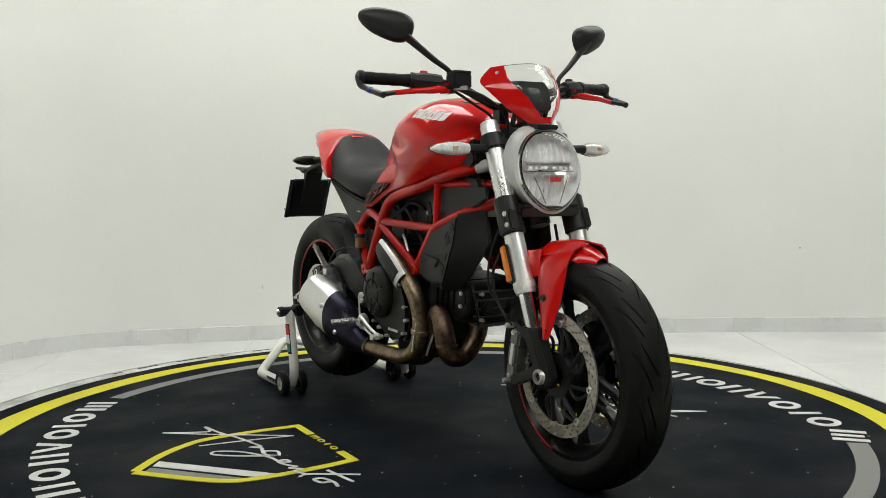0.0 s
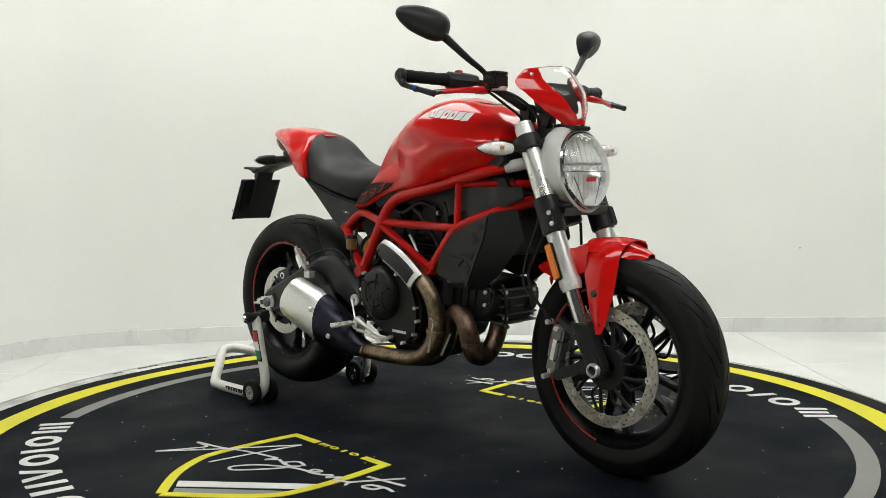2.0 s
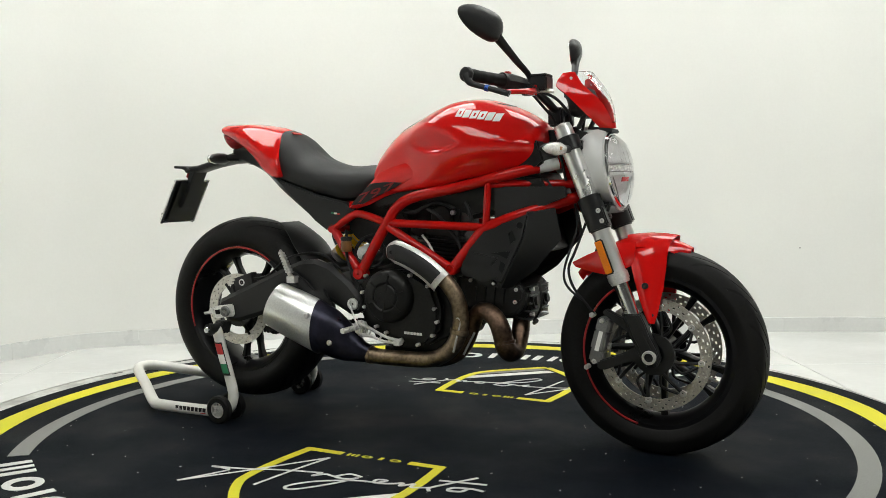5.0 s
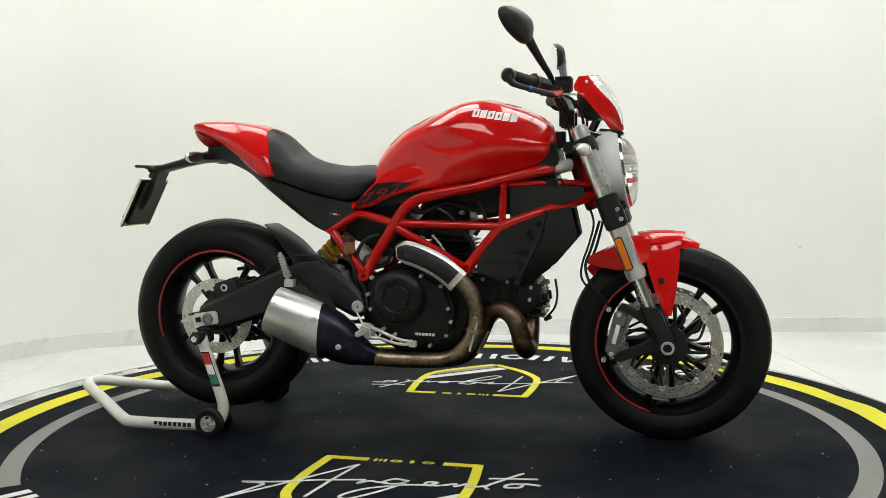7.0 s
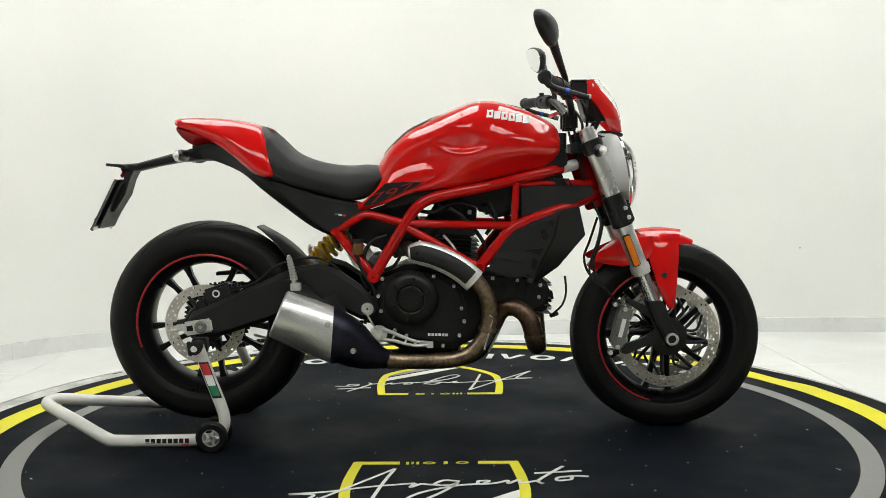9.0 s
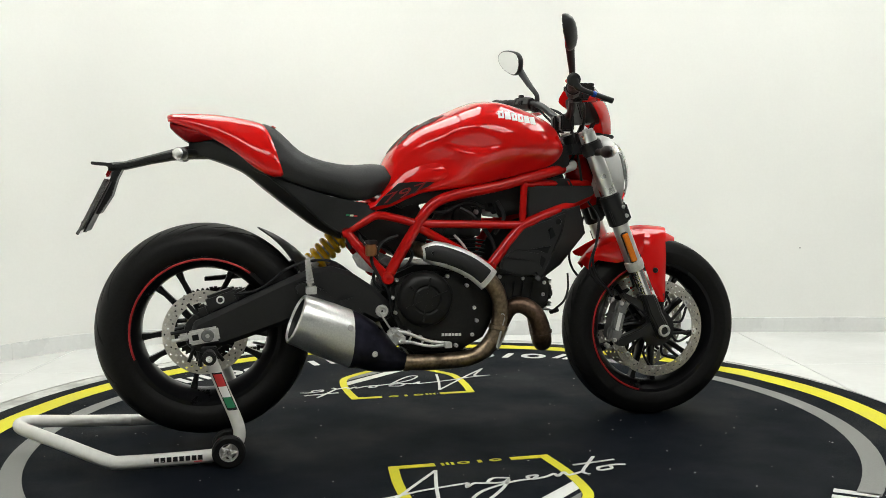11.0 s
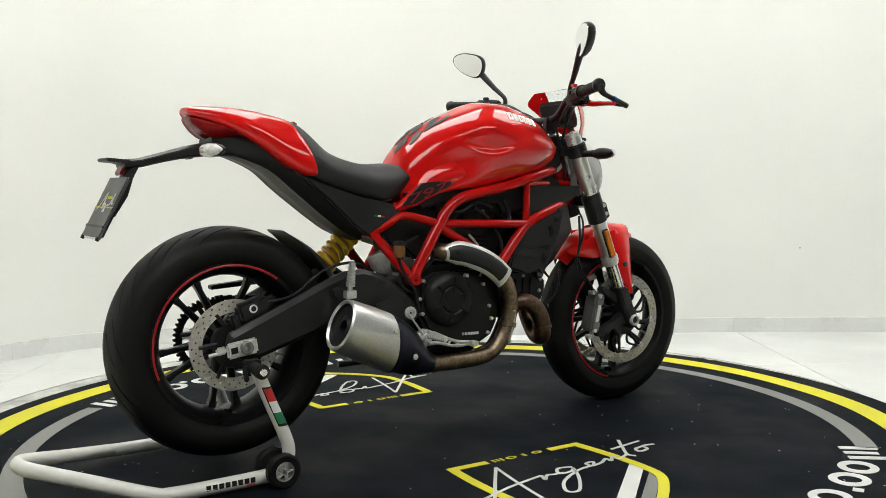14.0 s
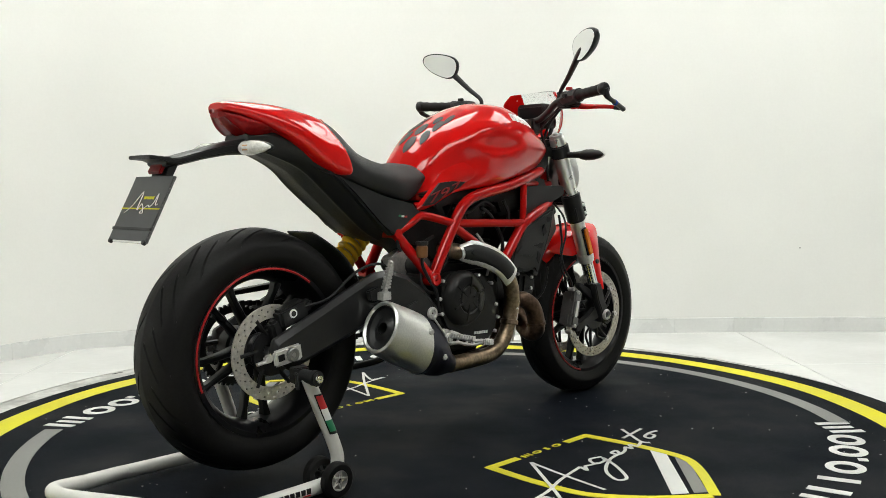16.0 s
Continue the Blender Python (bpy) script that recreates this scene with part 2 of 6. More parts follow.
def both(name, geo, mat, parent, label="", bevel=0.0, m=None, angle=35):
    """A part on the right side and its mirror image on the left."""
    a = part(name, geo, mat, parent, label, bevel, m, angle)
    b = part(name, mirrored(geo), mat, parent, label, bevel, m, angle)
    return a, b


# ---- the room ----
def arc_points(cx, cy, r, a0, a1, n):
    return [(cx + r * math.cos(radians(a0 + (a1 - a0) * i / n)), cy + r * math.sin(radians(a0 + (a1 - a0) * i / n))) for i in range(n + 1)]


# plan of the wall's inner face, clockwise from the front left
WALL_PLAN = [(-2.75, -5.2), (-2.75, -2.4), (-2.75, 0.6), (3.3, 0.9), (3.3, -2.4), (3.3, -5.2)]
BACK_CURVE = [(-2.75, 0.6), (-2.62, 0.95), (-2.22, 1.55), (-1.93, 1.90), (-1.49, 2.045), (-0.89, 2.15), (0.3, 2.215), (1.30, 2.225), (1.92, 2.215), (2.50, 2.15), (2.95, 1.85), (3.3, 0.9)]
CEILING_Z = 2.85


def build_room():
    floor = part("floor", flat_piece([(-3.2, -5.6), (3.7, -5.6), (3.7, 2.7), (-3.2, 2.7)], FLOOR_Z - 0.12, FLOOR_Z - 0.004), GROUT)
    tagged(floor, "glossy white large-format tiled floor with thin grey joints", "floor", kind="structure")
    n = len(WALL_PLAN)
    wall_names = ["wall_left_front", "wall_left", "wall_back", "wall_right", "wall_right_front", "wall_front"]
    for i in range(n):
        if wall_names[i] == "wall_back":
            continue
        a, b = Vector(WALL_PLAN[i]), Vector(WALL_PLAN[(i + 1) % n])
        d = (b - a).normalized()
        out = Vector((-d.y, d.x))
        a0, b0 = WALL_PLAN[i], WALL_PLAN[(i + 1) % n]
        poly = [a0, b0, tuple(b + out * 0.15 + d * 0.05), tuple(a + out * 0.15 - d * 0.05)]
        # these walls stay out of view; their tone shapes reflections and bounced light
        w = part(wall_names[i], flat_piece(poly, FLOOR_Z - 0.1, CEILING_Z), UNSEEN_DARK_WALL if wall_names[i] in ("wall_front", "wall_left_front", "wall_right_front", "wall_right") else WALL)
        tagged(w, "smooth unseen showroom wall, its tone set to shape reflections", "wall", kind="structure")
        count = max(1, round((b - a).length / 0.62))
        base = new("baseboard")
        tagged(base, "white glossy tile skirting along the wall", "baseboard", kind="structure")
        for k in range(count):
            s, e = a.lerp(b, (k + 0.003) / count), a.lerp(b, (k + 0.997) / count)
            pl = [tuple(s), tuple(e), tuple(e - out * 0.009), tuple(s - out * 0.009)]
            part("skirting_tile", flat_piece(pl, FLOOR_Z, 0.003), SKIRT, base, bevel=0.0015)
    curve = [Vector(p) for p in spline(BACK_CURVE, 12)]
    back = []
    for i, p in enumerate(curve):
        d = (curve[min(i + 1, len(curve) - 1)] - curve[max(i - 1, 0)]).normalized()
        back.append(p + Vector((-d.y, d.x)) * 0.15)
    secs = [[(a.x, a.y, FLOOR_Z - 0.1), (b.x, b.y, FLOOR_Z - 0.1), (b.x, b.y, CEILING_Z), (a.x, a.y, CEILING_Z)] for a, b in zip(curve, back)]
    w = part("wall_back", loft(secs), WALL)
    tagged(w, "smooth curved matt white backdrop wall", "wall", kind="structure")
    for x, z, wd, ht in ((1.995, 0.395, 0.008, 0.007), (-0.998, 0.215, 0.003, 0.020)):
        part("scuff", box(x, 2.196 if x > 0 else 2.126, z, wd, 0.006, ht), GROUT, w)
    base = new("baseboard")
    tagged(base, "white glossy tile skirting along the curved wall", "baseboard", kind="structure")
    stops = [0, 14, 26, 36, 44, 50, 57, 64, 69, 74, 79, 84, 90, 96, 102, 110, 118, 126, len(curve) - 1]
    for q in range(len(stops) - 1):
        if stops[q + 1] > len(curve) - 1 or stops[q] >= stops[q + 1]:
            continue
        run = curve[stops[q]:stops[q + 1] + 1]
        inner = []
        for k, p in enumerate(run):
            d = (run[min(k + 1, len(run) - 1)] - run[max(k - 1, 0)]).normalized()
            inner.append(p - Vector((-d.y, d.x)) * 0.010)
        inner[0] = inner[0].lerp(inner[1], 0.02)
        sec = [[(a.x, a.y, FLOOR_Z), (b.x, b.y, FLOOR_Z), (b.x, b.y, 0.001), (b.x * 0.7 + a.x * 0.3, b.y * 0.7 + a.y * 0.3, 0.003), (a.x, a.y, 0.003)] for a, b in zip(run, inner)]
        part("skirting_tile", loft(sec), SKIRT, base)
    ceiling = part("ceiling", flat_piece([(-3.2, -5.6), (3.7, -5.6), (3.7, 2.7), (-3.2, 2.7)], CEILING_Z, CEILING_Z + 0.1), CEIL)
    tagged(ceiling, "plain dark grey ceiling", "ceiling", kind="structure")
    # ceiling light panels
    first = None
    for x, y in [(cx + i * 0.645, cy + j * 0.645) for cx in (-0.85, 1.65) for cy in (-2.2, 0.85) for i in (-1, 0, 1) for j in (-0.5, 0.5)]:
        if first is None:
            first = new("ceiling_light")
            tagged(first, "square white framed LED ceiling light panel, switched on", "ceiling light", "ceiling light panels")
            part("frame", joined(box(0, 0.31, -0.015, 0.64, 0.02, 0.03), box(0, -0.31, -0.015, 0.64, 0.02, 0.03),
                                 box(0.31, 0, -0.015, 0.02, 0.60, 0.03), box(-0.31, 0, -0.015, 0.02, 0.60, 0.03)), LED_FRAME, first, bevel=0.002)
            part("diffuser", box(0, 0, -0.012, 0.598, 0.598, 0.012), LED, first, "glowing white diffuser")
            first.matrix_basis = pose(x, y, CEILING_Z)
        else:
            copy_thing(first, pose(x, y, CEILING_Z))
    return floor


FLOOR = build_room()


def build_tiles():
    # tiles of the floor outside the platform
    cache = {}
    size, gap = 0.90, 0.004
    for i in range(-6, 5):
        for j in range(-8, 4):
            x0, y0 = 1.655 + i * size, 1.292 + j * size
            x1, y1 = min(x0 + size - gap, 3.6), min(y0 + size - gap, 2.62)
            x0, y0 = max(x0, -3.1), max(y0, -5.5)
            if x1 - x0 < 0.02 or y1 - y0 < 0.02:
                continue
            w, h = x1 - x0, y1 - y0
            key = (round(w, 3), round(h, 3))
            if key not in cache:
                cache[key] = solid("tile", flat_piece([(0, 0), (w, 0), (w, h), (0, h)], -0.01, 0.0), TILE, bevel=0.001, segs=1)
            part("tile", cache[key], TILE, FLOOR, m=Matrix.Translation((x0, y0, FLOOR_Z)))


# ---- the turning platform and its printed mat ----
def ring_geo(r0, r1, z0, z1, a0=0.0, a1=360.0, seg=160):
    full = abs(a1 - a0) >= 359.9
    n = max(8, int(seg * abs(a1 - a0) / 360))
    vs, fs = [], []
    cnt = n if full else n + 1
    for k in range(cnt):
        a = radians(a0 + (a1 - a0) * k / n)
        c, s = math.cos(a), math.sin(a)
        vs += [(r0 * c, r0 * s, z0), (r1 * c, r1 * s, z0), (r1 * c, r1 * s, z1), (r0 * c, r0 * s, z1)]
    for k in range(n):
        j = (k + 1) % cnt
        for q in range(4):
            fs.append([k * 4 + q, j * 4 + q, j * 4 + (q + 1) % 4, k * 4 + (q + 1) % 4])
    if not full:
        fs += [[0, 1, 2, 3], [n * 4 + 3, n * 4 + 2, n * 4 + 1, n * 4]]
    return vs, fs


def ribbon(pts, w, z0, z1, n=5, smooth=True):
    """A flat drawn stroke along pts on the mat."""
    p = spline(pts, n) if smooth and len(pts) > 2 else [np.array(q, float) for q in pts]
    left, right = [], []
    for i, q in enumerate(p):
        d = p[min(i + 1, len(p) - 1)] - p[max(i - 1, 0)]
        d = d / (np.linalg.norm(d) + 1e-9)
        o = np.array((-d[1], d[0])) * w / 2
        left.append(q + o)
        right.append(q - o)
    vs, fs = [], []
    for a, b in zip(left, right):
        vs += [(*a, z0), (*b, z0), (*b, z1), (*a, z1)]
    for i in range(len(p) - 1):
        for q in range(4):
            fs.append([i * 4 + q, i * 4 + (q + 1) % 4, (i + 1) * 4 + (q + 1) % 4, (i + 1) * 4 + q])
    fs += [[3, 2, 1, 0], [len(vs) - 4, len(vs) - 3, len(vs) - 2, len(vs) - 1]]
    return vs, fs


PRINT_Z0, PRINT_Z1 = 0.0, 0.0012


TURNTABLE = new("turntable")
tagged(TURNTABLE, "low round display turntable with a black printed mat on top", "turntable")


def lathe_z(profile, seg=96):
    """Turns (radius, z) round the z axis."""
    v, f = lathe([(r, z) for r, z in profile], seg)
    return [(p[0], p[2], p[1]) for p in v], f


def glyph(kind, w, h):
    """A plain shape of a letter's size, standing on y = 0; no lettering."""
    if kind == "o":
        vs, fs = [], []
        n = 28
        for k in range(n):
            a = 2 * math.pi * k / n
            for q in (1.0, 0.50):
                for z in (PRINT_Z0, PRINT_Z1):
                    vs.append((w / 2 + w / 2 * q * math.cos(a), h / 2 + h / 2 * (q if q == 1 else 0.58) * math.sin(a), z))
        for k in range(n):
            j = (k + 1) % n
            fs += [[k * 4, j * 4, j * 4 + 1, k * 4 + 1], [k * 4 + 1, j * 4 + 1, j * 4 + 3, k * 4 + 3], [k * 4 + 3, j * 4 + 3, j * 4 + 2, k * 4 + 2], [k * 4 + 2, j * 4 + 2, j * 4, k * 4]]
        return vs, fs

    def piece(*pts):
        return flat_piece([(x * w, y * h) for x, y in pts], PRINT_Z0, PRINT_Z1)
    if kind == "w":     # three slanted strokes
        return joined(piece((0, 0), (0.22, 0), (0.22, 1), (0, 1)), piece((0.40, 0.1), (0.60, 0.1), (0.60, 1), (0.40, 1)), piece((0.78, 0), (1, 0), (1, 1), (0.78, 1)))
    if kind == "i":     # one upright stroke
        return piece((0.34, 0), (0.66, 0), (0.66, 1), (0.34, 1))
    if kind == "v":     # a wedge
        return joined(piece((0, 0), (0.24, 0), (0.58, 1), (0.40, 1)), piece((0.76, 0), (1, 0), (0.62, 1), (0.47, 0.86)))
    if kind == "b":     # two upright strokes
        return joined(piece((0, 0), (0.26, 0), (0.26, 1), (0, 1)), piece((0.70, 0), (1, 0), (0.96, 1), (0.66, 1)))
    return piece((0, 0), (1, 0), (1, 1), (0, 1))


def wavy_ring(r0, r1, z0, z1, seg=300):
    """A hand-laid ring whose edges wander by a few millimetres."""
    vs, fs = [], []
    for k in range(seg):
        a = 2 * math.pi * k / seg
        o = 0.005 * math.sin(3 * a + 0.6) + 0.003 * math.sin(11 * a) + 0.010 * math.exp(-((a - 0.34) / 0.05) ** 2) - 0.012 * math.exp(-((a - 0.44) / 0.06) ** 2)
        i = 0.003 * math.sin(4 * a + 2.0) + 0.0025 * math.sin(13 * a + 1.0) + 0.006 * math.exp(-((a - 0.30) / 0.06) ** 2)
        c, q = math.cos(a), math.sin(a)
        vs += [((r0 + i) * c, (r0 + i) * q, z0), ((r1 + o) * c, (r1 + o) * q, z0), ((r1 + o) * c, (r1 + o) * q, z1), ((r0 + i) * c, (r0 + i) * q, z1)]
    for k in range(seg):
        j = (k + 1) % seg
        for q in range(4):
            fs.append([k * 4 + q, j * 4 + q, j * 4 + (q + 1) % 4, k * 4 + (q + 1) % 4])
    return vs, fs


def build_platform():
    """The fixed round base whose pale scuffed rim shows round the turning mat."""
    base = new("platform_base")
    tagged(base, "fixed round pale grey platform base with a scuffed rim", "platform")
    at = Matrix.Translation((-0.055, 0.068, 0))
    part("base_disc", lathe_z([(0.02, FLOOR_Z), (1.608, FLOOR_Z), (1.620, FLOOR_Z + 0.012), (1.620, -0.022), (1.614, -0.014), (1.598, -0.012), (0.02, -0.012)], 192), EDGE, base, "scuffed light grey rim", m=at)
    part("rim_line", ring_geo(1.6205, 1.6235, -0.050, -0.013, seg=192), GROUT, base, "thin grey edge strip", m=at)
    rng = random.Random(5)
    for a, ln in ((147.0, 0.05), (141.5, 0.10), (133.5, 0.16), (128.0, 0.05), (121.0, 0.08), (112.0, 0.05), (41.0, 0.05), (38.5, 0.03), (24.0, 0.10), (19.0, 0.05), (58.0, 0.04)):
        r = 1.592 + rng.uniform(-0.008, 0.010)
        half = math.degrees(ln / 2 / r)
        part("scuff", ring_geo(r - rng.uniform(0.006, 0.014), r, -0.0119, -0.0112, a - half, a + half, 900), BLACK_MARK, base, "dark scuff on the rim", m=at)


def build_mat_print():
    t = TURNTABLE
    part("turning_disc", lathe_z([(0.02, -0.0115), (1.540, -0.0115), (1.545, -0.009), (1.545, -0.0056), (0.02, -0.0056)], 192), EDGE, t, "thin pale turning disc")
    part("mat", moved(lathe_z([(0.001, -0.0055), (1.551, -0.0055), (1.555, -0.003), (1.552, 0.0), (0.001, 0.0)], 192), Matrix.Translation((-0.016, -0.012, 0))), MAT, t, "black printed mat, faintly dusty")
    part("yellow_ring", moved(wavy_ring(1.388, 1.473, PRINT_Z0, PRINT_Z1), Matrix.Translation((-0.022, -0.006, 0))), MAT_YELLOW, t, "bright yellow hand-laid ring")
    # two grey arcs, and between them two flat arches of plain shapes
    for a0, a1 in ((-46.8, 46.2), (134.0, 219.6)):
        part("grey_arc", moved(ring_geo(1.230, 1.289, PRINT_Z0, PRINT_Z1, a0, a1), Matrix.Translation((-0.013, -0.013, 0))), MAT_GREY, t, "grey printed arc")
    kinds = "woiovbobbioxoow"
    wide = dict(w=0.122, o=0.112, i=0.085, v=0.116, b=0.098, x=0.026)
    first = [-134.2, -127.1, -122.2, -117.6, -110.8, -104.4, -97.2, -90.0, -82.6, -76.0, -70.2, -66.1, -62.2, -56.5, -49.7]
    second = [49.6, 57.2, 62.6, 68.2, 75.2, 81.5, 87.7, 93.8, 99.8, 105.2, 110.2, 113.8, 117.2, 122.9, 130.0]
    for angles in (first, second):
        for kind, a in zip(kinds, angles):
            w, h = wide[kind], 0.026 if kind == "x" else 0.104
            r = 1.172 + 0.080 * ((abs(a) - 88) / 42) ** 2 + 0.052
            slope = -math.copysign(2 * 0.080 * (abs(a) - 88) / 42 ** 2 * math.degrees(1) / r, a)
            mid = radians(a)
            m = Matrix.Translation((r * math.cos(mid), r * math.sin(mid), 0)) @ Matrix.Rotation(mid + math.pi / 2 + slope, 4, "Z") @ Matrix.Translation((-w / 2, 0, 0))
            part("white_mark", moved(glyph(kind, w, h), m), MAT_WHITE, t)
    # two shields with a flourish, one each side
    for turn in (0, 180):
        m = Matrix.Translation((-0.022, 0.007, 0)) @ Matrix.Rotation(radians(turn), 4, "Z") @ Matrix.Translation((0.022, -0.007, 0))
        z0, z1 = PRINT_Z0, PRINT_Z1
        left = [(-0.243, -0.400), (-0.256, -0.550), (-0.254, -0.690), (-0.230, -0.764), (-0.160, -0.864), (-0.048, -0.964)]
        right = [(0.188, -0.408), (0.200, -0.560), (0.197, -0.690), (0.176, -0.772), (0.098, -0.856), (-0.040, -0.968)]
        geo = joined(ribbon([(-0.128, -0.412), (-0.252, -0.409)], 0.025, z0, z1, smooth=False), ribbon(left, 0.028, z0, z1 + 0.0003),
                     ribbon(right, 0.028, z0, z1 + 0.0006), ribbon([(0.198, -0.417), (0.090, -0.415)], 0.025, z0, z1, smooth=False))
        part("shield_outline", moved(geo, m), MAT_YELLOW, t, "yellow shield outline print", fix=True)
        part("white_stripe", moved(flat_piece([(-0.105, -0.885), (-0.068, -0.912), (0.184, -0.700), (0.186, -0.645)], z0, z1 - 0.0003), m), MAT_WHITE, t)
        part("grey_stripe", moved(flat_piece([(-0.058, -0.920), (-0.030, -0.942), (0.150, -0.792), (0.178, -0.728)], z0, z1 - 0.0003), m), MAT_GREY, t)
        for k, kind in enumerate("woio"):
            part("yellow_mark", moved(moved(glyph(kind, 0.036, 0.021), Matrix.Translation((-0.110 + k * 0.046, -0.424, 0.0))), m), MAT_YELLOW, t)
        zz0, zz1 = PRINT_Z1 + 0.0004, PRINT_Z1 + 0.0011
        strokes = [[(-0.398, -0.800), (-0.290, -0.668), (-0.215, -0.568), (-0.138, -0.466)], [(-0.138, -0.466), (-0.150, -0.520), (-0.169, -0.614), (-0.190, -0.745)],
                   [(-0.398, -0.800), (-0.345, -0.705), (-0.335, -0.668), (-0.395, -0.665), (-0.300, -0.648), (-0.200, -0.615), (-0.080, -0.590)],
                   [(-0.080, -0.590), (-0.092, -0.622), (-0.066, -0.597), (-0.045, -0.602), (-0.015, -0.605)],
                   [(0.036, -0.580), (-0.006, -0.570), (-0.030, -0.605), (0.010, -0.608), (0.030, -0.590), (-0.010, -0.660), (-0.075, -0.735), (-0.105, -0.722), (-0.060, -0.660), (0.030, -0.612), (0.095, -0.602)],
                   [(0.095, -0.602), (0.112, -0.578), (0.085, -0.580), (0.088, -0.604), (0.130, -0.596), (0.160, -0.578), (0.162, -0.600), (0.190, -0.572), (0.194, -0.598), (0.240, -0.580)],
                   [(0.320, -0.461), (0.276, -0.525), (0.240, -0.582), (0.250, -0.606)], [(0.236, -0.520), (0.300, -0.512), (0.364, -0.503)], [(0.336, -0.548), (0.296, -0.558), (0.290, -0.582), (0.325, -0.576), (0.336, -0.548), (0.376, -0.553)]]
        part("white_flourish", moved(joined(*[ribbon(q, 0.0095, zz0, zz1 + 0.0001 * k, 6) for k, q in enumerate(strokes)]), m), MAT_WHITE, t, "white handwritten-looking flourish print")
    # pale dust flecks lying on the mat
    rng = random.Random(8)
    flecks = []
    for k in range(170):
        r, a, d = 1.36 * math.sqrt(rng.random()), rng.uniform(0, 360), rng.choice((0.0012, 0.0016, 0.0022, 0.0034))
        flecks.append(moved(flat_piece([(-d, -d * 0.5), (d * 0.4, -d * 0.8), (d, d * 0.2), (-d * 0.3, d * 0.7)], 0.0, 0.0006), pose(r * math.cos(radians(a)), r * math.sin(radians(a)), 0, 0, 0, a * 7)))
    dust = part("dust", joined(*flecks), GROUT, t)
    tagged(dust, "pale dust flecks", kind="stuff")


build_platform()
build_mat_print()


# ---- the motorcycle: x ahead, y to its left, z up, origin on the platform's axis ----
BIKE = new("motorcycle")
tagged(BIKE, "red naked sport motorcycle with trellis frame and black wheels", "motorcycle")
STEER = Matrix.Translation((0.40, 0, 0)) @ Matrix.Rotation(radians(-2.0), 4, "Z") @ Matrix.Translation((-0.40, 0, 0))
FRONT_AXLE, FRONT_R = (0.699, 0.0, 0.294), 0.297
REAR_AXLE, REAR_R = (-0.738, 0.0, 0.352), 0.316


def tyre_geo(R, half, rim_r, grooves):
    """A tyre with real grooves cut into its tread."""
    prof = spline([(rim_r - 0.004, -half * 0.72), (rim_r + 0.006, -half * 0.86), (rim_r + 0.030, -half * 0.99), (R - 0.030 - half * 0.12, -half * 0.955), (R - half * 0.19, -half * 0.72), (R - half * 0.055, -half * 0.36), (R, 0)], 6)
    prof = prof + [np.array((p[0], -p[1])) for p in reversed(prof[:-1])]
    n = len(prof)
    per = 32
    seg = grooves * per
    vs, fs = [], []
    for k in range(seg):
        for r, y in prof:
            v = abs(y) / half
            on_tread = r > R - half * 0.5
            cut = 0.0
            ph = (k + (0 if y < 0 else per // 2)) % per
            if on_tread and 0.10 < v < 0.60 and ph in (8, 9):
                cut = 0.006
            if on_tread and 0.38 < v < 0.88 and ph in (22, 23):
                cut = 0.005
            a = 2 * math.pi * (k / seg + (0.9 * v + 0.5 * v * v) / grooves)
            vs.append(((r - cut) * math.cos(a), y, (r - cut) * math.sin(a)))
    for k in range(seg):
        j = (k + 1) % seg
        for i in range(n - 1):
            fs.append([k * n + i, k * n + i + 1, j * n + i + 1, j * n + i])
    return vs, fs


def disc_geo(r0, r1, y, thick, holes, rows, seg=240, wave=0.0):
    """A drilled brake disc: cells left open where the holes are, with real thickness."""
    radii = np.linspace(r0, r1, rows * 2 + 2)
    ring = []
    for k in range(seg):
        a = 2 * math.pi * k / seg
        ring.append([((r + (wave * math.sin(holes / 4 * a) if i == len(radii) - 1 else 0)) * math.cos(a), (r) * math.sin(a)) for i, r in enumerate(radii)])
    m = len(radii)
    vs = [(p[0], y - thick / 2, p[1]) for row in ring for p in row] + [(p[0], y + thick / 2, p[1]) for row in ring for p in row]
    off = seg * m
    per = seg // holes
    keep = {}
    for k in range(seg):
        for i in range(m - 1):
            row = i // 2
            hole = i % 2 == 1 and row < rows and (k + row * (per // 3 + 1)) % per in (0, 1)
            keep[k, i] = not hole
    fs = []
    for (k, i), on in keep.items():
        if not on:
            continue
        j = (k + 1) % seg
        a, b, c, d = k * m + i, k * m + i + 1, j * m + i + 1, j * m + i
        fs += [[a, b, c, d], [off + a, off + d, off + c, off + b]]
        if i == 0 or not keep[k, i - 1]:
            fs.append([a, d, off + d, off + a])
        if i == m - 2 or not keep[k, i + 1]:
            fs.append([b, off + b, off + c, c])
        if not keep[(k - 1) % seg, i]:
            fs.append([a, off + a, off + b, b])
        if not keep[(k + 1) % seg, i]:
            fs.append([d, c, off + c, off + d])
    return vs, fs


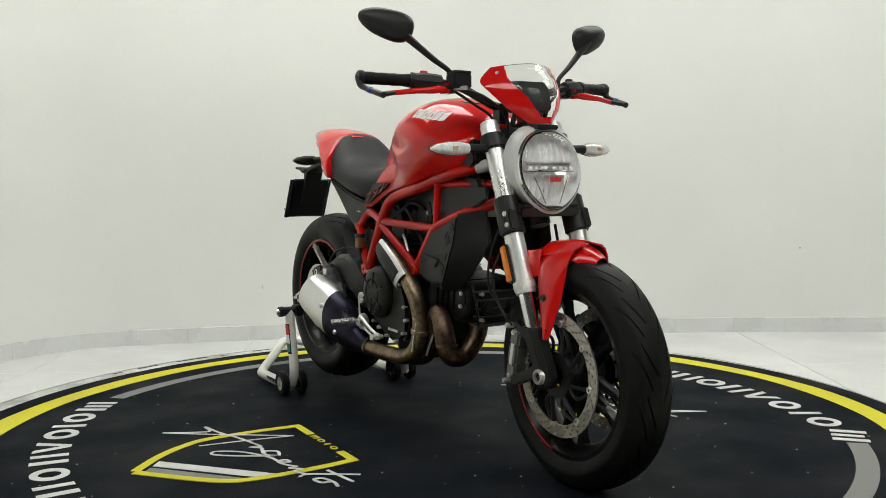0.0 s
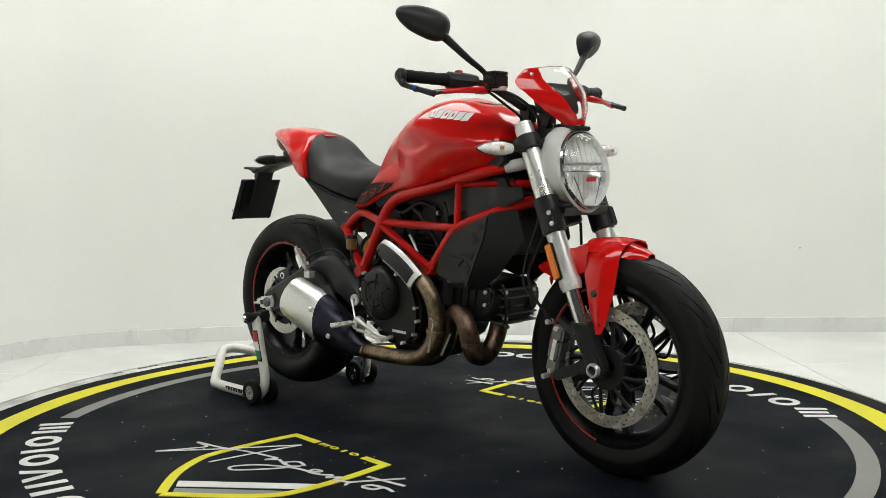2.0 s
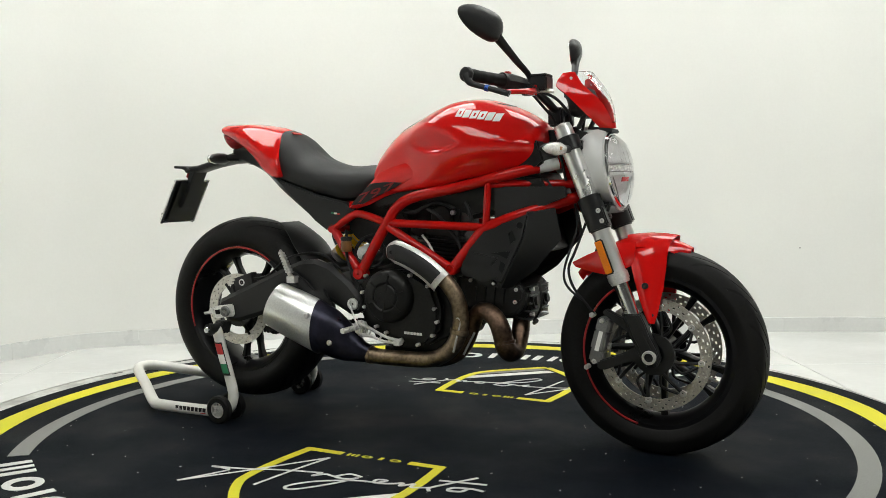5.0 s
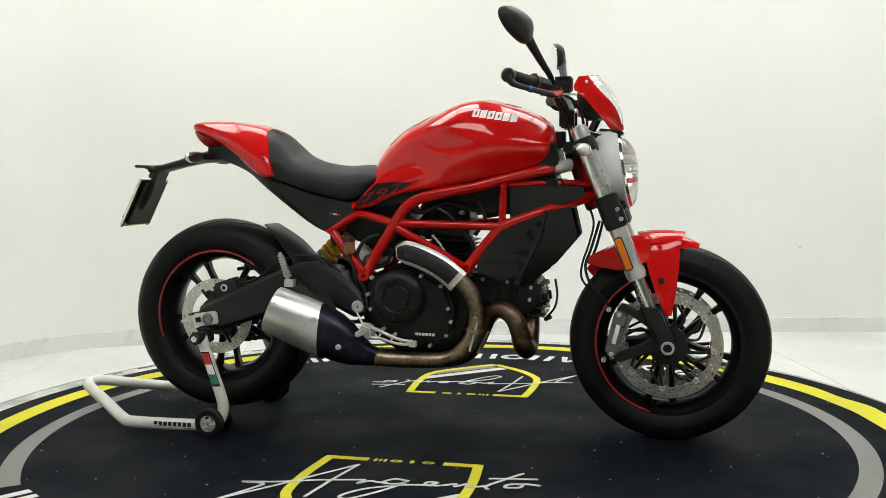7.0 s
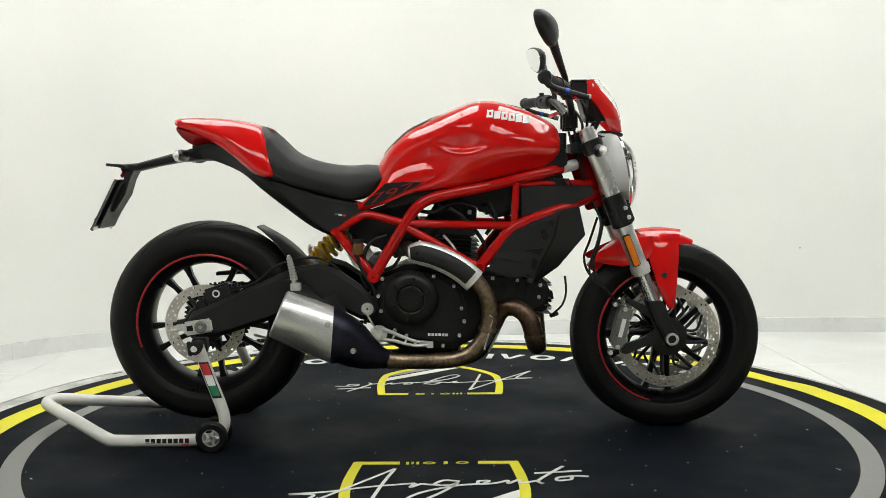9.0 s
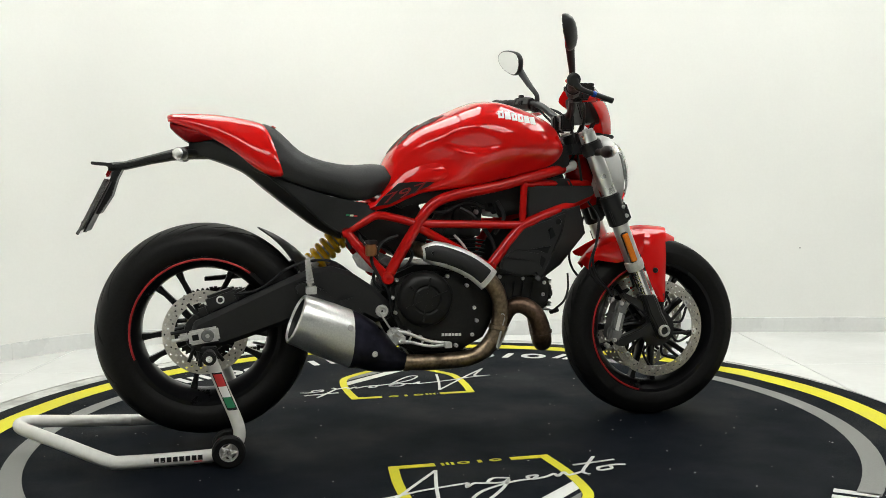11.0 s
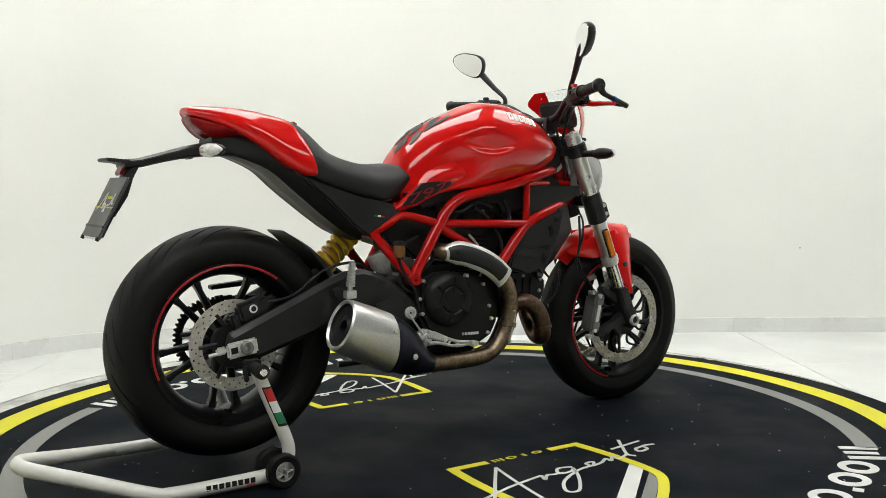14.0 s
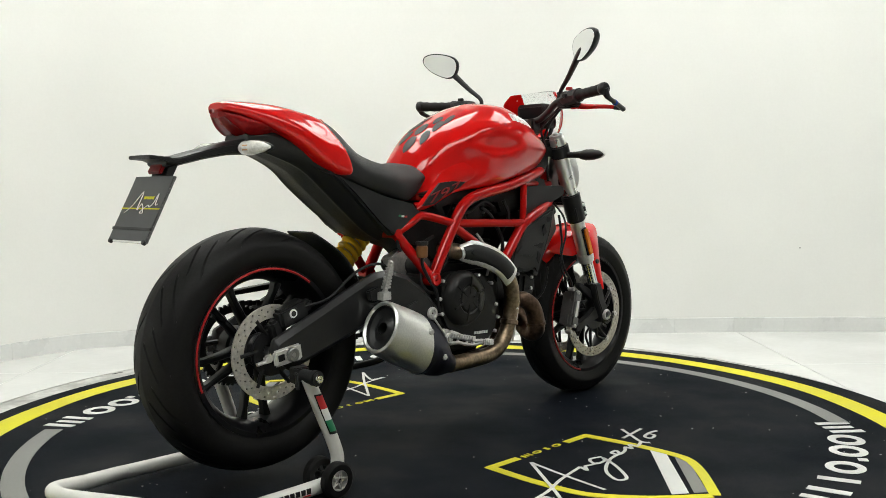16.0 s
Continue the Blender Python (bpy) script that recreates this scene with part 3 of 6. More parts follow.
def wheel(name, axle, R, half, rim_half, turn, grooves, m, stripe):
    at = m @ Matrix.Translation(axle) @ Matrix.Rotation(radians(turn), 4, "Y")
    rr = 0.2155
    prof = [(rr + 0.004, -rim_half), (rr + 0.004, -rim_half - 0.004), (rr - 0.008, -rim_half - 0.004), (rr - 0.020, -rim_half + 0.010), (rr - 0.030, -rim_half * 0.5), (rr - 0.034, 0),
            (rr - 0.030, rim_half * 0.5), (rr - 0.020, rim_half - 0.010), (rr - 0.008, rim_half + 0.004), (rr + 0.004, rim_half + 0.004), (rr + 0.004, rim_half), (rr - 0.004, rim_half - 0.012),
            (rr - 0.022, 0), (rr - 0.004, -rim_half + 0.012), (rr + 0.004, -rim_half)]
    w = part(name, lathe(prof, 96), BLACK_GLOSS, BIKE, "gloss black cast wheel", m=at)
    part("tyre", tyre_geo(R, half, rr, grooves), RUBBER, w, "black sport tyre with curved tread grooves", fix=False)
    part("hub", lathe([(0.012, -0.055), (0.035, -0.055), (0.046, -0.04), (0.040, 0), (0.046, 0.04), (0.035, 0.055), (0.012, 0.055)], 32), BLACK_SATIN, w)
    for side in (-1, 1):
        part("rim_stripe", tube([((rr - 0.003) * math.cos(radians(a + turn)), side * (rim_half + 0.0035), (rr - 0.003) * math.sin(radians(a + turn))) for a in range(*stripe, 4)], 0.0032, 8, 1, smooth=False), RED_DARK, w, "thin red rim stripe")
    for k in range(5):
        for s in (-1, 1):
            a = radians(72 * k)
            ca, sa = math.cos(a), math.sin(a)
            off0, off1 = 0.016 * s, 0.034 * s

            def P(r, o, y):
                return (r * ca - o * sa, y, r * sa + o * ca)
            secs = []
            for r, o, hw, hy in ((0.030, off0, 0.011, 0.024), (0.09, off0 * 1.35, 0.0085, 0.018), (0.15, off1 * 0.9, 0.0075, 0.014), (0.188, off1 * 1.15, 0.012, 0.018)):
                secs.append([P(r, o - hw, -hy * 0.7), P(r, o - hw * 0.5, -hy), P(r, o + hw * 0.5, -hy), P(r, o + hw, -hy * 0.7), P(r, o + hw, hy * 0.7), P(r, o + hw * 0.5, hy), P(r, o - hw * 0.5, hy), P(r, o - hw, hy * 0.7)])
            part("spoke", loft(secs), BLACK_GLOSS, w)
    part("valve", rod((rr - 0.035, -0.01, 0.0), (rr - 0.07, -0.022, 0.0), 0.004, 8), ALLOY, w)
    return w


def build_front_wheel():
    w = wheel("front_wheel", FRONT_AXLE, FRONT_R, 0.060, 0.046, 25, 15, STEER, (112, 258))
    for y in (-0.072, 0.072):
        d = part("brake_disc", disc_geo(0.126, 0.158, y, 0.0048, 30, 3), STEEL_DARK, w, "drilled steel brake disc")
        part("disc_carrier", lathe([(0.030, y - 0.006), (0.058, y - 0.006), (0.058, y + 0.006), (0.030, y + 0.006), (0.030, y - 0.006)], 40), BLACK_SATIN, d, "black disc carrier")
        for k in range(8):
            a = radians(45 * k)
            b = a + 0.32
            part("carrier_arm", tube([(0.045 * math.cos(a), y, 0.045 * math.sin(a)), (0.09 * math.cos(a + 0.22), y, 0.09 * math.sin(a + 0.22)), (0.130 * math.cos(b), y, 0.130 * math.sin(b))], 0.0055, 8, 4), BLACK_SATIN, d)
            part("carrier_arm", tube([(0.055 * math.cos(a), y, 0.055 * math.sin(a)), (0.09 * math.cos(a - 0.12), y, 0.09 * math.sin(a - 0.12)), (0.124 * math.cos(b - 0.10), y, 0.124 * math.sin(b - 0.10))], 0.0042, 8, 4), BLACK_SATIN, d)
        for k in range(8):
            b = radians(45 * k) + 0.32
            part("rivet", lathe([(0.003, y - 0.006), (0.0085, y - 0.006), (0.0095, y - 0.004), (0.0095, y + 0.004), (0.0085, y + 0.006), (0.003, y + 0.006), (0.003, y - 0.006)], 14, Matrix.Translation((0.131 * math.cos(b), 0, 0.131 * math.sin(b)))), ALLOY, d)


def build_rear_wheel():
    w = wheel("rear_wheel", REAR_AXLE, REAR_R, 0.090, 0.074, 19, 14, Matrix.Identity(4), (52, 204))
    d = part("brake_disc", disc_geo(0.088, 0.1225, -0.088, 0.005, 24, 3), STEEL, w, "drilled steel rear brake disc")
    part("disc_carrier", lathe([(0.030, -0.092), (0.060, -0.092), (0.062, -0.084), (0.056, -0.072), (0.030, -0.06)], 48), BLACK_SATIN, d)
    for k in range(6):
        a = radians(60 * k + 10)
        part("carrier_arm", rod((0.05 * math.cos(a), -0.088, 0.05 * math.sin(a)), (0.098 * math.cos(a + 0.15), -0.088, 0.098 * math.sin(a + 0.15)), 0.006, 8), BLACK_SATIN, d)
    # chain wheel on the left
    teeth = []
    for k in range(46):
        a0, a1, a2, a3 = [radians(360 / 46 * (k + q)) for q in (0.1, 0.35, 0.65, 0.9)]
        for a, r in ((a0, 0.104), (a1, 0.111), (a2, 0.111), (a3, 0.104)):
            teeth.append((r * math.cos(a), r * math.sin(a)))
    n = len(teeth)
    hole = [(0.086 * math.cos(2 * math.pi * k / n), 0.086 * math.sin(2 * math.pi * k / n)) for k in range(n)]
    sv = [(x, y, z) for y in (0.086, 0.093) for x, z in teeth] + [(x, y, z) for y in (0.086, 0.093) for x, z in hole]
    sf = []
    for k in range(n):
        j = (k + 1) % n
        sf += [[k, j, n + j, n + k], [2 * n + k, 3 * n + k, 3 * n + j, 2 * n + j], [k, 2 * n + k, 2 * n + j, j], [n + k, n + j, 3 * n + j, 3 * n + k]]
    sp = part("sprocket", (sv, sf), BLACK_SATIN, w, "black rear chain sprocket")
    for k in range(6):
        a = radians(60 * k)
        part("sprocket_arm", rod((0.04 * math.cos(a), 0.0895, 0.04 * math.sin(a)), (0.09 * math.cos(a + 0.2), 0.0895, 0.09 * math.sin(a + 0.2)), 0.007, 8), BLACK_SATIN, w)
    part("axle", rod((0, -0.165, 0), (0, 0.165, 0), 0.012, 14), ALLOY, w)
    part("sprocket_carrier", lathe([(0.02, 0.04), (0.05, 0.05), (0.052, 0.086), (0.02, 0.086)], 40), BLACK_SATIN, w)


def fork_point(z, y=-0.105):
    t = (0.929 - z) / (0.929 - 0.391)
    return (0.443 + t * (0.652 - 0.443), y, z)


def build_fork():
    def seg(z0, z1, r, k=20):
        return rod(fork_point(z0), fork_point(z1), r, k)
    both("fork_tube", joined(seg(0.930, 0.512, 0.0262, 24)), FORK, BIKE, "silver anodised upper fork tube", m=STEER, bevel=0.003)
    both("fork_cap", joined(seg(0.937, 0.928, 0.024), seg(0.941, 0.934, 0.010, 6)), ALLOY, BIKE, m=STEER, bevel=0.001)
    both("fork_seal", joined(seg(0.523, 0.500, 0.0300, 24), seg(0.502, 0.492, 0.0275, 24)), ALLOY, BIKE, "alloy fork seal ring", m=STEER, bevel=0.002)
    both("fork_slider", seg(0.50, 0.385, 0.0215, 20), CHROME, BIKE, "bright chromed lower fork leg", m=STEER)
    # axle bracket with the caliper arm
    ax, _, az = FRONT_AXLE
    leg = loft([[(x + dx * sx, -0.105 + dy * sy, z) for dx, dy in ((-1, -0.6), (-0.6, -1), (0.6, -1), (1, -0.6), (1, 0.6), (0.6, 1), (-0.6, 1), (-1, 0.6))]
                for x, z, sx, sy in ((fork_point(0.412)[0], 0.412, 0.027, 0.027), (0.656, 0.388, 0.028, 0.026), (0.670, 0.350, 0.029, 0.024), (0.688, 0.318, 0.029, 0.023), (0.699, 0.290, 0.027, 0.023), (0.701, 0.266, 0.016, 0.020))])
    arm = slab([(0.665, 0.375), (0.69, 0.285), (0.63, 0.272), (0.565, 0.245), (0.545, 0.25), (0.548, 0.27), (0.62, 0.298), (0.655, 0.32), (0.64, 0.352), (0.578, 0.395), (0.56, 0.408), (0.57, 0.42), (0.60, 0.405)], -0.112, -0.088)
    both("axle_bracket", joined(leg, arm), BLACK_SATIN, BIKE, "black cast axle bracket", m=STEER, bevel=0.003)
    both("axle_nut", lathe([(0.013, -0.136), (0.0175, -0.136), (0.0195, -0.133), (0.0195, -0.10), (0.013, -0.10), (0.013, -0.136)], 24, Matrix.Translation(FRONT_AXLE)), ALLOY, BIKE, "hollow alloy front axle end", m=STEER)
    # calipers
    body = joined(*[box(0.550 + dx, -0.088, 0.327 + dz, 0.040, 0.044, hh, ry=14) for dx, dz, hh in ((0, 0.0, 0.060), (0.012, 0.044, 0.042), (-0.008, -0.044, 0.042))], box(0.545, -0.074, 0.327, 0.030, 0.046, 0.120, ry=14))
    cal = part("front_caliper", body, CALIPER, BIKE, "grey radial brake caliper", 0.006, STEER)
    part("caliper_mark", box(0.551, -0.1108, 0.327, 0.012, 0.002, 0.058, ry=14), WHITE_MARK, cal)
    for z, x in ((0.385, 0.560), (0.268, 0.537), (0.40, 0.53), (0.25, 0.515)):
        part("bolt", lathe([(0.001, -0.114), (0.006, -0.114), (0.0075, -0.112), (0.0075, -0.09)], 10, Matrix.Translation((x, 0, z))), ALLOY, cal)
    part("front_caliper", mirrored(body), CALIPER, BIKE, "grey radial brake caliper", 0.006, STEER)
    # clamps
    both("lower_clamp", joined(rod(fork_point(0.735), fork_point(0.640), 0.0335, 24), box(0.548, -0.118, 0.672, 0.062, 0.028, 0.055, ry=-21)), BLACK_SATIN, BIKE, "black lower fork clamp", 0.004, STEER)
    for z in (0.690, 0.662):
        both("clamp_bolt", lathe([(0.001, -0.137), (0.0055, -0.137), (0.007, -0.134), (0.007, -0.12)], 10, Matrix.Translation((fork_point(z)[0] + 0.020, 0, z + 0.006))), ALLOY, BIKE, m=STEER)
    part("lower_yoke", slab([(0.505, 0.735), (0.582, 0.716), (0.572, 0.684), (0.502, 0.697)], -0.10, 0.10), BLACK_SATIN, BIKE, "black lower triple clamp", 0.008, STEER)
    part("upper_yoke", joined(slab([(0.395, 0.895), (0.495, 0.895), (0.50, 0.865), (0.395, 0.862)], -0.10, 0.10), rod((0.425, 0, 0.93), (0.53, 0, 0.66), 0.028, 18), *[rod(fork_point(0.902, y), fork_point(0.862, y), 0.034, 20) for y in (-0.105, 0.105)]), BLACK_SATIN, BIKE, "black upper triple clamp", 0.004, STEER)
    # amber side reflectors
    m = Matrix.Translation((0.577, -0.139, 0.568)) @ Matrix.Rotation(radians(-21), 4, "Y")
    both("side_reflector_holder", moved(box(-0.003, 0.004, 0, 0.024, 0.010, 0.102), m), BLACK, BIKE, m=STEER, bevel=0.003)
    both("side_reflector", moved(box(-0.003, -0.003, 0, 0.019, 0.008, 0.094), m), AMBER, BIKE, "amber reflector on the fork leg", m=STEER, bevel=0.002)
    # brake hose
    for s in (1, -1):
        part("brake_hose", tube([(0.50, -0.07 * s, 0.66), (0.478, -0.10 * s, 0.58), (0.462, -0.11 * s, 0.53), (0.475, -0.112 * s, 0.48), (0.515, -0.11 * s, 0.43), (0.535, -0.10 * s, 0.40)], 0.0042, 8), CABLE, BIKE, m=STEER)
    part("sensor_cable", tube([(0.46, -0.06, 0.72), (0.485, -0.10, 0.66), (0.475, -0.12, 0.60), (0.455, -0.12, 0.54), (0.45, -0.115, 0.50), (0.465, -0.11, 0.47), (0.50, -0.10, 0.44)], 0.0035, 8), CABLE, BIKE, m=STEER)


FENDER_AT = STEER @ Matrix.Translation((-0.005, 0, -0.004))


def build_front_fender():
    cx, cz = FRONT_AXLE[0], FRONT_AXLE[2]
    grid = []
    for k in range(25):
        a = 137 - (137 - 72.5) * k / 24
        u = k / 24
        half = 0.030 + 0.048 * min(1, u / 0.35) if u < 0.35 else 0.078 - 0.056 * max(0, (u - 0.60) / 0.40) ** 1.3
        R = 0.324 + 0.011 * math.sin(math.pi * u) - 0.012 * max(0, (u - 0.65) / 0.35)
        row = []
        for j in range(-8, 9):
            v = j / 8
            drop = 0.030 * abs(v) ** 3.0
            row.append((cx + (R - drop) * math.cos(radians(a)), half * v, cz + (R - drop) * math.sin(radians(a))))
        grid.append(row)
    part("front_fender", sheet(grid, -0.0025), RED, BIKE, "glossy red front mudguard", m=FENDER_AT)
    # side blades
    outer = []
    for x0, x1, z, y in ((0.612, 0.752, 0.628, -0.012), (0.616, 0.750, 0.624, -0.034), (0.622, 0.745, 0.613, -0.054), (0.628, 0.740, 0.598, -0.068), (0.634, 0.737, 0.575, -0.079), (0.645, 0.735, 0.53, -0.088), (0.657, 0.731, 0.49, -0.094), (0.668, 0.726, 0.455, -0.099), (0.682, 0.721, 0.42, -0.104), (0.696, 0.714, 0.390, -0.107)):
        outer.append([(x0 + (x1 - x0) * q / 8, y - 0.010 * math.sin(math.pi * q / 8) * min(1, (0.63 - z) / 0.05) + 0.014 * (q / 8) ** 2 * min(1, max(0, (z - 0.39) / 0.10)) * min(1, max(0, (0.63 - z) / 0.05)), z + 0.006 * math.sin(math.pi * q / 8) * max(0, (z - 0.59) / 0.04)) for q in range(9)])
    both("fender_blade", sheet(outer, 0.004), RED, BIKE, "red side blade of the mudguard", m=FENDER_AT)
    rear = []
    for x0, z0, x1, z1, y in ((0.460, 0.548, 0.470, 0.535, -0.060), (0.51, 0.572, 0.512, 0.525, -0.072), (0.56, 0.592, 0.562, 0.518, -0.084), (0.60, 0.606, 0.605, 0.528, -0.088), (0.655, 0.612, 0.648, 0.548, -0.084)):
        rear.append([(x0 + (x1 - x0) * q / 5, y - 0.004 * math.sin(math.pi * q / 5), z0 + (z1 - z0) * q / 5) for q in range(6)])
    both("fender_blade", sheet(rear, -0.004), RED, BIKE, "red rear blade of the mudguard", m=FENDER_AT)
    for x, z, y in ((0.685, 0.492, -0.107), (0.703, 0.412, -0.112)):
        both("fender_bolt", lathe([(0.001, y), (0.007, y), (0.009, y + 0.003), (0.009, y + 0.012)], 12, Matrix.Translation((x, 0, z))), BLACK, BIKE, m=FENDER_AT)


def oval(x, cz, hw, hh, n=40, lean=0.0):
    """Headlight outline: an oval that narrows to a flat chin."""
    pts = []
    for k in range(n):
        a = 2 * math.pi * k / n
        c, s = math.cos(a), math.sin(a)
        w = hw * (1.0 - 0.30 * max(0, -s) ** 2.0 - 0.05 * max(0, s) ** 2)
        y = w * math.copysign(abs(c) ** 0.88, c)
        z = hh * math.copysign(abs(s) ** 0.92, s)
        pts.append((x - lean * z, y, cz + z))
    return pts


def build_headlight():
    hl = part("headlight", loft([oval(x, 0.812 + dz, hw, hh, lean=ln) for x, dz, hw, hh, ln in
                                 ((0.482, 0.01, 0.060, 0.070, 0.1), (0.486, 0.01, 0.088, 0.098, 0.1), (0.512, 0.004, 0.105, 0.114, 0.12), (0.553, 0.0, 0.110, 0.118, 0.16), (0.580, -0.004, 0.108, 0.116, 0.20), (0.584, -0.005, 0.099, 0.108, 0.20), (0.575, -0.005, 0.097, 0.105, 0.2))], caps=False),
              SILVER, BIKE, "satin silver headlight shell", m=STEER)
    part("bezel", loft([oval(0.585, 0.807, 0.100, 0.109, lean=0.2), oval(0.592, 0.807, 0.098, 0.107, lean=0.2), oval(0.592, 0.807, 0.089, 0.098, lean=0.2), oval(0.585, 0.807, 0.088, 0.097, lean=0.2), oval(0.585, 0.807, 0.100, 0.109, lean=0.2)], caps=False), CHROME, hl, "bright headlight bezel")
    bowl = [oval(0.580, 0.807, 0.094, 0.103, lean=0.2), oval(0.560, 0.807, 0.086, 0.095, lean=0.2), oval(0.535, 0.807, 0.066, 0.075, lean=0.15), oval(0.522, 0.807, 0.03, 0.035, lean=0.1), oval(0.520, 0.807, 0.004, 0.004)]
    rng = random.Random(11)
    facets = []
    for q, ring in enumerate(bowl):
        facets.append([(x + (rng.uniform(-0.007, 0.007) if 0 < q < 4 else 0), y, z) for x, y, z in ring[::2]])
    rb = part("reflector_bowl", loft(facets, caps=False), REFLECTOR, hl, "faceted chrome reflector")
    for p in rb.data.polygons:
        p.use_smooth = False
    for y in (-0.060, -0.044, -0.028, -0.012, 0.012, 0.028, 0.044, 0.060):
        part("diode_cell", box(0.581, y, 0.812, 0.012, 0.011, 0.010, ry=11), REFLECTOR, hl, bevel=0.002)
    part("dark_divider", joined(box(0.576, 0, 0.803, 0.014, 0.140, 0.0022), box(0.572, 0, 0.822, 0.014, 0.120, 0.0018), rod((0.586, -0.050, 0.790), (0.598, -0.020, 0.722), 0.0016, 6), rod((0.586, 0.050, 0.790), (0.598, 0.020, 0.722), 0.0016, 6)), CALIPER, hl)
    dome = [oval(0.590, 0.807, 0.096, 0.105, lean=0.2), oval(0.605, 0.807, 0.090, 0.098, lean=0.17), oval(0.618, 0.806, 0.076, 0.083, lean=0.13), oval(0.628, 0.804, 0.054, 0.058, lean=0.08), oval(0.633, 0.803, 0.026, 0.028, lean=0.03), oval(0.634, 0.803, 0.003, 0.003)]
    part("lens", loft(dome, caps=False), LENS, hl, "clear domed headlight lens").visible_shadow = False
    # bright flutes above and below the row of diodes, and a small red label
    for k in range(9):
        y = -0.064 + k * 0.016
        h = 0.055 * math.sqrt(max(0.1, 1 - (y / 0.085) ** 2))
        part("flute", loft([[(x0 - 0.2 * (z - 0.807), y - w, z), (x0 + d - 0.2 * (z - 0.807), y, z), (x0 - 0.2 * (z - 0.807), y + w, z)] for x0, d, w, z in ((0.556, 0.005, 0.0078, 0.826), (0.552, 0.006, 0.0072, 0.826 + h * 0.6), (0.545, 0.006, 0.0050, 0.826 + h))]), REFLECTOR, hl)
        if abs(y) < 0.055:
            part("flute", loft([[(x0 - 0.2 * (z - 0.807), y - w, z), (x0 + d - 0.2 * (z - 0.807), y, z), (x0 - 0.2 * (z - 0.807), y + w, z)] for x0, d, w, z in ((0.552, 0.005, 0.0078, 0.794), (0.548, 0.006, 0.0068, 0.794 - h * 0.6), (0.542, 0.006, 0.0045, 0.794 - h))]), REFLECTOR, hl)
    part("red_label", box(0.582, 0.014, 0.783, 0.003, 0.034, 0.011, ry=11), RED_MARK, hl, "small red label behind the lens")
    # the lamp sits close to the fork: draw its depth in
    for ob in [hl] + list(hl.children):
        for v in ob.data.vertices:
            v.co.x = 0.482 + (v.co.x - 0.482) * 0.84
    part("headlight_bracket", joined(box(0.500, -0.085, 0.81, 0.035, 0.012, 0.09), box(0.500, 0.085, 0.81, 0.035, 0.012, 0.09), box(0.495, 0, 0.905, 0.06, 0.12, 0.025, ry=15), box(0.53, 0, 0.925, 0.07, 0.07, 0.012, ry=8)), BLACK, BIKE, m=STEER, bevel=0.003)


def build_flyscreen():
    C = spline([(0.563, 0.930), (0.556, 0.985), (0.536, 1.035), (0.492, 1.092)], 6)
    E = spline([(0.528, 0.932, 0.030), (0.500, 0.970, 0.078), (0.462, 1.015, 0.113), (0.430, 1.047, 0.124), (0.440, 1.083, 0.098)], 5)
    n = 24
    Ci = [C[min(int(round(i * (len(C) - 1) / n)), len(C) - 1)] for i in range(n + 1)]
    Ei = [E[min(int(round(i * (len(E) - 1) / n)), len(E) - 1)] for i in range(n + 1)]

    def point(i, v):
        c, e = Ci[i], Ei[i]
        s = abs(v)
        return (c[0] + (e[0] - c[0]) * s ** 2, e[2] * v, c[1] + (e[1] - c[1]) * s ** 1.7)

    def edge(i):
        u = i / n
        return 0.26 + 0.46 * u

    for s in (-1, 1):
        grid = [[point(i, s * (edge(i) + (1 - edge(i)) * j / 8)) for j in range(9)] for i in range(n + 1)]
        part("screen_cowl", sheet(grid, 0.004 * s), RED, BIKE, "glossy red flyscreen side cowl", m=STEER)
        part("cowl_screw", lathe([(0.001, 0), (0.004, 0), (0.005, 0.002), (0.005, 0.006)], 10, Matrix.Translation(Vector(point(20, s * 0.8)) + Vector((0.006, 0, 0.004))) @ Matrix.Rotation(radians(90), 4, "Z")), ALLOY, BIKE, m=STEER)
    grid = [[point(i, edge(i) * j / 8) for j in range(-8, 9)] for i in range(2, n + 1)]
    part("windscreen", sheet(grid, 0.003), SCREEN, BIKE, "small clear windscreen", m=STEER).visible_shadow = False
    grid = [[point(i, edge(i) * j / 8) for j in range(-8, 9)] for i in range(0, 3)]
    part("screen_chin", sheet(grid, 0.003), RED, BIKE, m=STEER)
    cl = part("instrument_cluster", loft([[(x - 0.3 * zz, y * hw, 1.005 + zz) for y, zz in ((-1, -0.025), (-0.8, -0.042), (0.8, -0.042), (1, -0.025), (1, 0.025), (0.8, 0.042), (-0.8, 0.042), (-1, 0.025))] for x, hw in ((0.50, 0.055), (0.47, 0.072), (0.45, 0.070), (0.44, 0.062))]), BLACK, BIKE, "black instrument cluster", 0.003, STEER)
    part("display", box(0.4385, 0, 1.006, 0.003, 0.10, 0.062, ry=-16), BLACK_GLOSS, cl, "unlit dark display")
    for y in (-0.05, 0.05):
        part("screen_support", rod((0.47, y, 0.93), (0.50, y, 0.99), 0.007), BLACK, BIKE, m=STEER)


